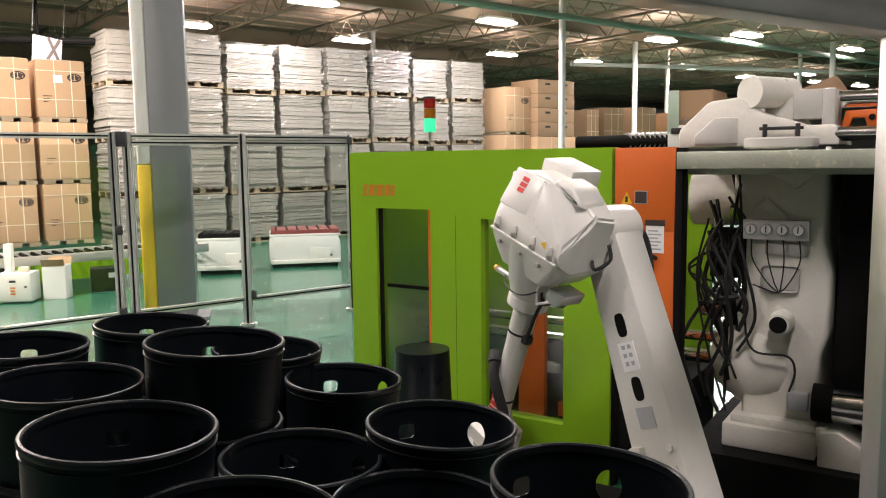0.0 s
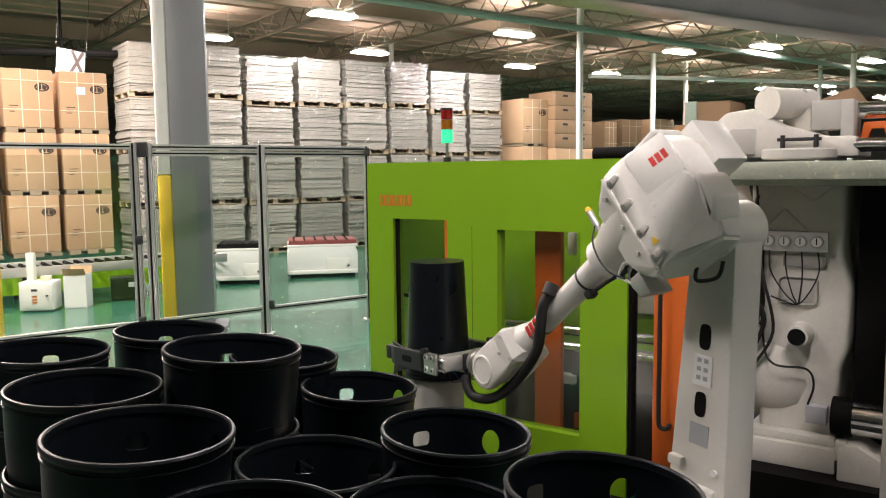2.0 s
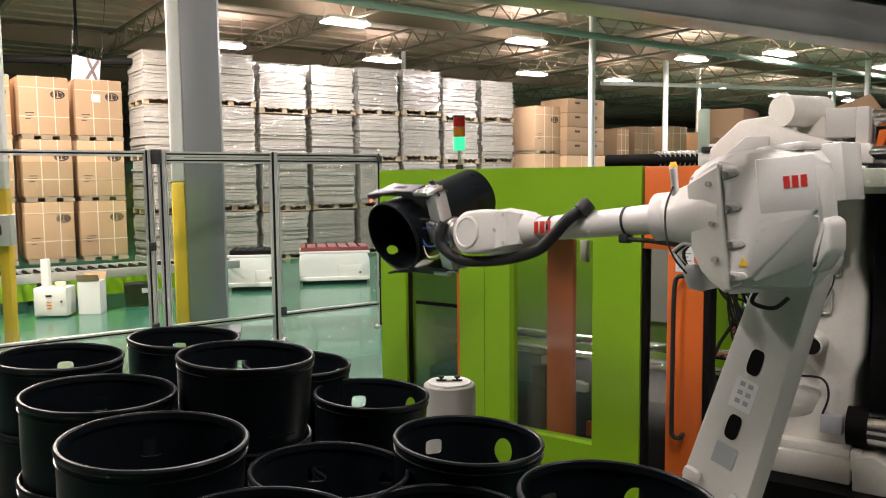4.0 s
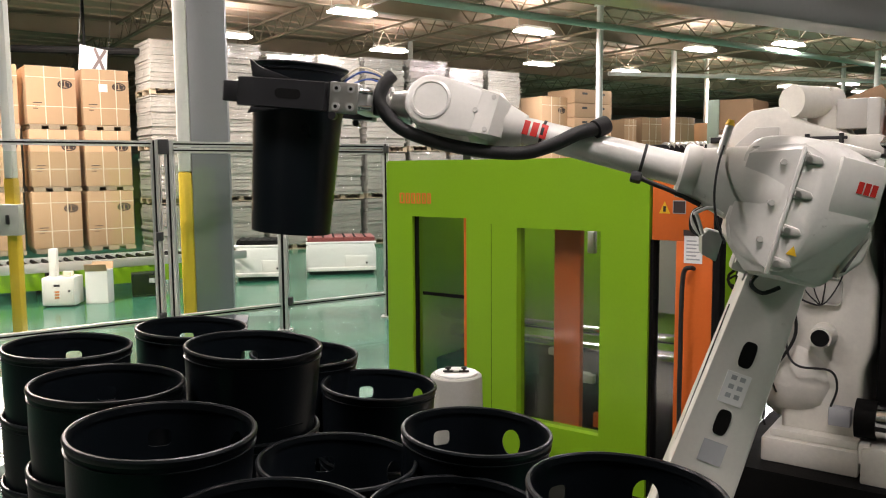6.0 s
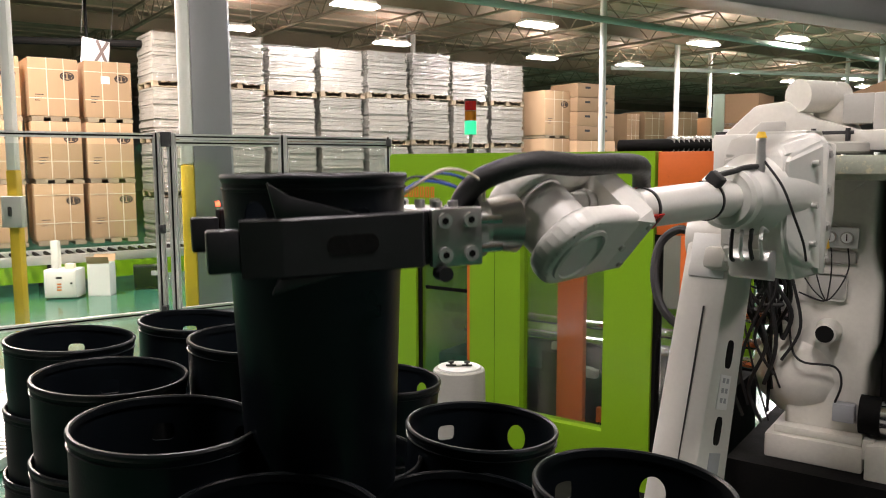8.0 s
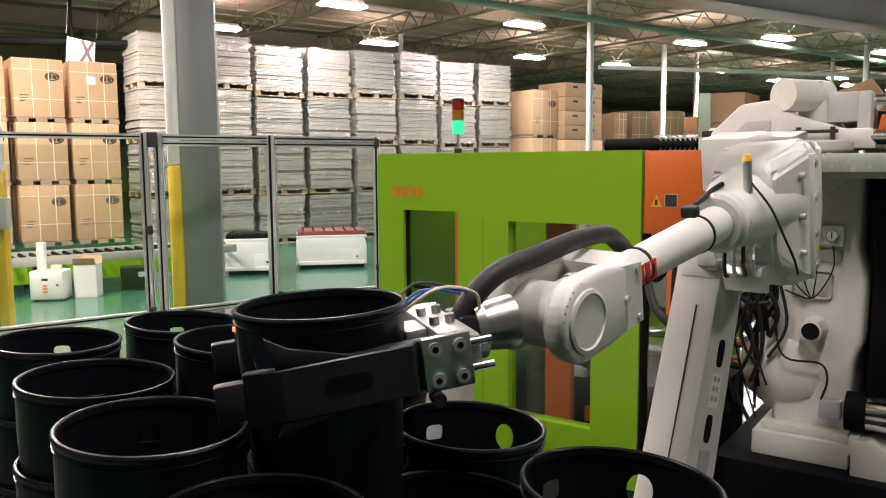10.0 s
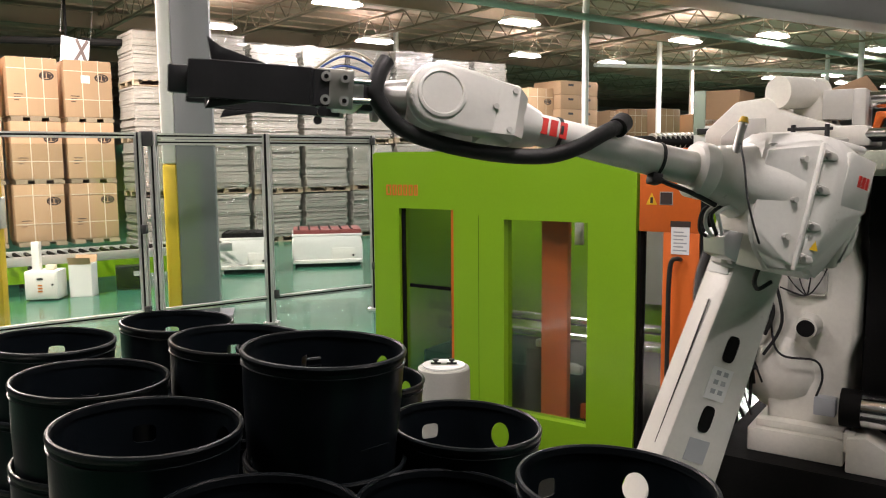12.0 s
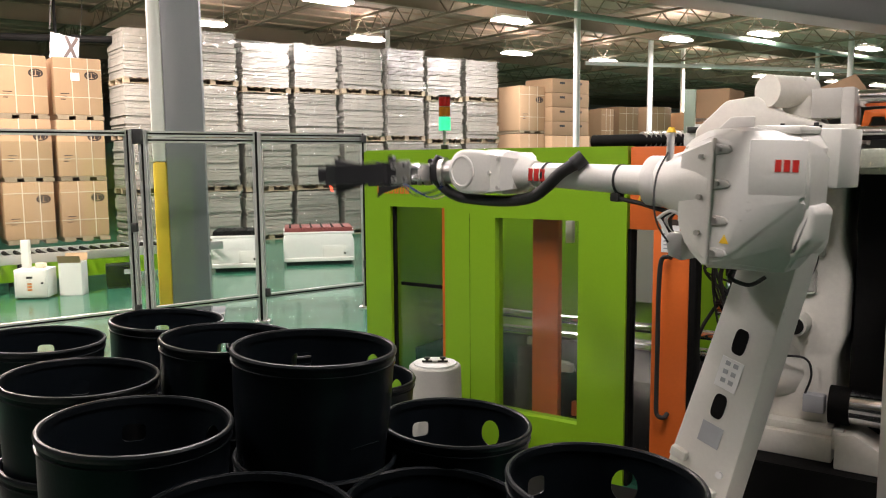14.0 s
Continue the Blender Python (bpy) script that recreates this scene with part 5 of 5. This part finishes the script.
    slab(top, [(-0.165, 0.405), (-0.165, 0.437), (0.01, 0.437), (0.05, 0.41)], -0.09, 0.10, 0.012)
    part("top_cover", top, ROBOT, h)
    low = nb()
    slab(low, [(-0.225, 0.02), (-0.235, 0.13), (-0.205, 0.155), (-0.17, 0.155), (-0.15, -0.06), (-0.17, -0.05)], -0.09, 0.09, 0.02, seg=3)
    part("lower_hood", low, ROBOT, h)
    for pts, r in (([(-0.12, -0.12, 0.21), (-0.10, -0.15, 0.13), (-0.03, -0.18, 0.10), (0.02, -0.16, 0.03)], 0.015), ([(-0.07, -0.12, 0.21), (-0.05, -0.17, 0.15), (0.01, -0.19, 0.12), (0.05, -0.16, 0.04)], 0.010)):
        cb = nb()
        tube(cb, pts, r, seg=8)
        part("motor_cable", cb, HOSE, h)
    br = nb()
    slab(br, [(0.285, -0.115), (0.285, 0.0), (0.345, 0.0), (0.365, -0.03), (0.345, -0.10)], -0.05, 0.10, 0.006)
    part("cable_bracket", br, ALU, h, "aluminium cable bracket")
    for k in range(4):
        cb = nb()
        y = -0.03 + 0.035 * k
        tube(cb, [(0.35, y, -0.04), (0.40, y + 0.01, -0.02 + 0.02 * k), (0.41, y + 0.015, 0.05), (0.36, y, 0.085), (0.31, y, 0.07)], 0.0075, seg=7)
        part("cable", cb, CABINET if k % 2 else HOSE, h)
    tr = nb()
    tr.faces.new([tr.verts.new(p) for p in ((0.030, 0.2025, -0.01), (0.070, 0.2025, -0.01), (0.050, 0.2025, 0.026))])
    part("warning_sticker", tr, YELSTK, h, "small yellow warning triangle")
    for k in range(3):
        mk = nb()
        box(mk, -0.011, 0.011, -0.006, 0.0055, 0.268, 0.312, 0, m=pose(-0.115 - 0.027 * k, 0.2 + 0.415 * (-0.115 - 0.027 * k), 0, 0, 0, 22.5))
        part("maker_mark", mk, REDINK, h, "red block mark")
    se = nb()
    rod(se, (0.38, 0.07, 0.27), (0.38, 0.07, 0.40), 0.016, seg=14)
    rod(se, (0.38, 0.07, 0.40), (0.38, 0.07, 0.42), 0.018, 0.012, seg=14)
    s = part("signal_lamp", se, ALU, h, "small grey lamp with amber cap")
    part("lamp_cap", rod(nb(), (0.38, 0.07, 0.408), (0.38, 0.07, 0.43), 0.0195, 0.012, seg=14), YELSTK, s)
    cb = nb()
    tube(cb, [(0.38, 0.08, 0.33), (0.385, 0.15, 0.24), (0.37, 0.19, 0.13), (0.335, 0.21, 0.04), (0.285, 0.205, -0.03)], 0.0045, seg=6)
    part("cable", cb, HOSE, h)
    cb = nb()
    tube(cb, [(0.10, -0.02, -0.12), (0.12, 0.0, -0.17), (0.06, -0.05, -0.20), (-0.0, -0.06, -0.16)], 0.009, seg=7)
    part("hose_loop", cb, HOSE, h)

    # forearm tube and wrist body: x along the arm from the elbow
    b = nb()
    rod(b, (0.48, 0, 0), (1.24, 0, 0), 0.067, 0.057, seg=40)
    f = part("forearm", b, ROBOT, robot, "long white forearm tube")
    PARTS["forearm"] = f
    c = nb()
    rod(c, (1.16, 0, 0), (1.26, 0, 0), 0.066, 0.098, seg=40)
    for x, y, z in ((1.235, 0.075, 0.085), (1.235, 0.075, -0.085), (1.235, -0.075, 0.085), (1.235, -0.075, -0.085), (1.28, 0.105, 0.10), (1.28, 0.105, -0.10), (1.28, -0.105, 0.10), (1.28, -0.105, -0.10),
                    (1.28, 0.085, 0.132), (1.28, -0.085, 0.132), (1.28, 0.085, -0.132), (1.28, -0.085, -0.132), (1.375, 0.095, 0.125), (1.375, -0.095, 0.125), (1.375, 0.095, -0.125), (1.375, -0.095, -0.125)):
        c.verts.new((x, y, z))
    bmesh.ops.convex_hull(c, input=[v for v in c.verts if v.co.x > 1.2 and not v.link_faces])
    part("wrist_body", c, ROBOT, f, "white cast wrist body")
    for sgn in (-1, 1):
        lobe = nb()
        out = [(1.34, -0.10), (1.34, 0.10), (1.44, 0.112)] + [(L_FORE + 0.114 * math.cos(a), 0.114 * math.sin(a)) for a in [math.pi * (0.5 - k / 16) for k in range(17)]] + [(1.44, -0.112)]
        turn = Matrix.Rotation(radians(90), 4, "X")
        slab(lobe, out, min(-sgn * 0.060, -sgn * 0.128), max(-sgn * 0.060, -sgn * 0.128), 0.022, m=turn, seg=3)
        part("wrist_lobe", lobe, ROBOT, f, "rounded white fork side of the wrist")
        cap = nb()
        turned(cap, [(0.0, 0.1265), (0.086, 0.1265), (0.084, 0.134), (0.074, 0.137), (0.070, 0.132), (0.0, 0.1325)], 40, Matrix.Translation((L_FORE, 0, 0)) @ (Matrix.Identity(4) if sgn > 0 else Matrix.Rotation(math.pi, 4, "X")))
        part("joint_cap", cap, ROBOT, f)
    c = nb()
    rod(c, (L_FORE, 0, -0.062), (L_FORE, 0, 0.062), 0.088, seg=36)
    part("wrist_drum", c, ROBOT_DK, f)
    for y, z, r in ((0.035, 0.02, 0.028), (-0.035, -0.02, 0.028)):
        c = nb()
        rod(c, (1.37, y, z), (1.47, y, z), r, seg=20)
        rod(c, (1.40, y, z), (1.42, y, z), r + 0.006, seg=20)
        part("wrist_motor", c, ROBOT_DK, f)
    for x, y in ((1.30, 0.07), (1.30, -0.07), (1.36, 0.0)):
        for sgn in (-1, 1):
            part("bolt", rod(nb(), (x, y, sgn * 0.120), (x, y, sgn * 0.136), 0.010, seg=10), ROBOT_DK, f)
    for k in range(3):
        part("maker_mark", box(nb(), 1.06 + 0.038 * k, 1.088 + 0.038 * k, -0.03, 0.03, 0.0555, 0.0605, 0.001), REDINK, f, "red block mark")
        part("maker_mark", box(nb(), 1.06 + 0.038 * k, 1.088 + 0.038 * k, -0.03, 0.03, -0.0605, -0.0555, 0.001), REDINK, f, "red block mark")
    br = nb()
    tube(br, [(0.68, 0.070, 0.02), (0.62, 0.088, 0.03), (0.54, 0.098, 0.03), (0.47, 0.112, 0.03), (0.40, 0.125, 0.02)], 0.010, seg=8)
    part("braided_cable", br, HOSE, f, "black braided cable under the tube")
    part("cable_clip", box(nb(), 0.645, 0.69, 0.060, 0.100, -0.01, 0.045, 0.008), HOSE, f)
    for x in (1.08, 0.66):
        tb = nb()
        r = 0.067 - (x - 0.48) / 0.76 * 0.010 + 0.004
        turned(tb, [(r - 0.006, -0.006), (r, -0.006), (r, 0.006), (r - 0.006, 0.006)], 30, Matrix.Translation((x, 0, 0)) @ pose(0, 0, 0, 0, 90, 0))
        part("cable_tie", tb, HOSE, f)
    hs = nb()
    tube(hs, [(0.86, -0.07, 0.06), (0.93, -0.02, 0.095), (1.02, 0.055, 0.095), (1.13, 0.110, 0.07), (1.30, 0.140, 0.05), (1.50, 0.148, 0.04), (1.66, 0.135, 0.07), (1.765, 0.065, 0.10), (1.775, -0.01, 0.11), (1.755, -0.07, 0.10)], 0.029, seg=12)
    part("dress_hose", hs, HOSE, f, "thick black hose bundle")
    hb = nb()
    rod(hb, (0.84, -0.095, 0.045), (0.875, -0.055, 0.075), 0.038, seg=14)
    part("hose_clamp", hb, HOSE, f)

    # gripper: x towards the can, z along the can
    b = nb()
    rod(b, (0.10, 0, 0), (0.19, 0, 0), 0.075, 0.060, seg=32)
    rod(b, (0.19, 0, 0), (0.215, 0, 0), 0.080, seg=32)
    g = part("gripper", b, STEEL, robot, "steel tool flange with black jaws")
    PARTS["gripper"] = g
    c = nb()
    box(c, 0.215, 0.26, -0.075, 0.075, -0.05, 0.05, 0.008)
    part("tool_adapter", c, JAW, g, "dark tool adapter block")
    c = nb()
    box(c, 0.26, 0.345, -0.215, 0.215, -0.045, 0.045, 0.008)
    box(c, 0.345, 0.40, -0.06, 0.06, 0.0, 0.04, 0.006)
    part("cylinder_block", c, ALU, g, "aluminium air cylinder block")
    for x, y in ((0.285, -0.06), (0.325, -0.06), (0.285, 0.06), (0.325, 0.06)):
        part("fitting", rod(nb(), (x, y, 0.045), (x, y, 0.066), 0.013, seg=12), STEEL, g)
    for sgn in (-1, 1):
        for z in (-0.03, 0.03):
            part("guide_rod", rod(nb(), (0.24, sgn * 0.226, z), (0.32, sgn * 0.226, z), 0.010, seg=16), CHROME, g, "chrome guide rod")
        pl = nb()
        y0, y1 = sorted((sgn * 0.2285, sgn * 0.250))
        box(pl, 0.295, 0.410, y0, y1, -0.062, 0.062, 0.004)
        part("side_plate", pl, STEEL, g, "bolted steel side plate")
        for x in (0.323, 0.382):
            for z in (-0.036, 0.036):
                part("bolt", rod(nb(), (x, sgn * 0.250, z), (x, sgn * 0.258, z), 0.016, seg=16), ALU, g)
                part("bolt_socket", rod(nb(), (x, sgn * 0.2575, z), (x, sgn * 0.2590, z), 0.008, seg=6), VOID, g)
        part("stop_knob", rod(nb(), (0.39, sgn * 0.235, -0.074), (0.39, sgn * 0.275, -0.074), 0.016, seg=14), JAW, g)
        j = nb()
        pts = [(0.31, 0.205), (0.31, 0.2275), (0.42, 0.232), (0.43, 0.255), (0.72, 0.255), (0.80, 0.225), (0.79, 0.205), (0.71, 0.222), (0.53, 0.222), (0.48, 0.205)]
        lo = [j.verts.new((x, sgn * y, -0.058)) for x, y in pts]
        hi = [j.verts.new((x, sgn * y, 0.058)) for x, y in pts]
        j.faces.new(lo)
        j.faces.new(hi[::-1])
        for k in range(len(pts)):
            n = (k + 1) % len(pts)
            j.faces.new((lo[k], lo[n], hi[n], hi[k]))
        bmesh.ops.recalc_face_normals(j, faces=j.faces)
        bmesh.ops.bevel(j, geom=list(j.edges), offset=0.003, segments=1, affect="EDGES")
        ya, yb = sorted((sgn * 0.238, sgn * 0.252))
        part("jaw_fin", slab(nb(), [(0.56, 0.0585), (0.73, 0.0585), (0.745, 0.13), (0.70, 0.10)], ya, yb, 0.003), JAW, g)
        part("jaw_fin", slab(nb(), [(0.60, -0.0585), (0.73, -0.0585), (0.745, -0.09), (0.70, -0.08)], ya, yb, 0.003), JAW, g)
        part("jaw_pad", box(nb(), 0.795, 0.86, min(sgn * 0.190, sgn * 0.225), max(sgn * 0.190, sgn * 0.225), -0.045, 0.040, 0.006), JAW, g)
        jaw = part("jaw", j, JAW, g, "black gripper jaw")
        PARTS["jaw_a" if sgn < 0 else "jaw_b"] = jaw
        sl = nb()
        slab(sl, [(0.56 + (0.055 if math.cos(a) > 0 else -0.015) + 0.018 * math.cos(a), 0.020 * math.sin(a)) for a in [2 * math.pi * (k + 0.5) / 20 for k in range(20)]], min(sgn * 0.2555, sgn * 0.252), max(sgn * 0.2562, sgn * 0.252))
        part("jaw_slot", sl, VOID, g, "dark slot in the jaw")
    for k, (mat, dy, hgt) in enumerate(((BLUE, 0.02, 0.13), (BLUE, -0.03, 0.11), (STRAP, 0.05, 0.14), (HOSE, -0.06, 0.12))):
        hz = nb()
        tube(hz, [(0.20, dy, 0.06), (0.22, dy * 1.5, hgt * 0.8), (0.32, dy * 2, hgt), (0.42, dy, hgt * 0.55), (0.44, dy * 0.5, 0.07)], 0.004, seg=6)
        part("air_line", hz, mat, g)
    rd = nb()
    box(rd, 0.79, 0.80, -0.20, -0.19, 0.066, 0.076)
    part("sensor_light", rd, REDDOT, g, "small lit red sensor light")


build_robot()
CLAMP = 0.14
REST = pose(-0.400, 1.974, 1.331 - CAN_H) @ pose(0, 0, 0, 0, 2.5, 0) @ pose(0, 0, 0, 0, 0, 46)


def held_can(t):
    """The can between the jaws, hanging nearly plumb whatever the tool's pitch."""
    g = robot_at(t)["gripper"]
    at = g @ Vector((L_TOOL, 0, 0))
    level = g @ pose(0, 0, 0, 0, 0.7 * min(0.0, glide(EL, t)) * math.cos(radians(glide(ROLL, t))), 0)
    level.translation = at
    return level @ Matrix.Translation((0, 0, CLAMP - CAN_H)) @ pose(0, 0, 0, 0, 0, 40)


def motions():
    grid = [round(0.1 * k, 1) for k in range(141)]
    rows = {n: [] for n in ("turret", "lower_arm", "elbow_housing", "forearm", "gripper")}
    can = []
    inv = ROBOT_BASE.inverted()
    for t in grid:
        p = robot_at(t)
        for n in rows:
            rows[n].append((t, inv @ p[n]))
        held = held_can(t)
        if t <= 10.85:
            can.append((t, held))
        else:
            u = min(1.0, (t - 10.85) / 0.25)
            a = held_can(10.85)
            q = a.to_quaternion().slerp(REST.to_quaternion(), u)
            can.append((t, Matrix.LocRotScale(a.translation.lerp(REST.translation, u * u), q, None)))
    for n in rows:
        walk(PARTS[n], rows[n])
    walk(MOVED_CAN, can)
    for n, s in (("jaw_a", -1), ("jaw_b", 1)):
        walk(PARTS[n], [(0, pose(0, 0, 0)), (10.6, pose(0, 0, 0)), (10.9, pose(0, s * 0.02, 0)), (14, pose(0, s * 0.02, 0))])


motions()
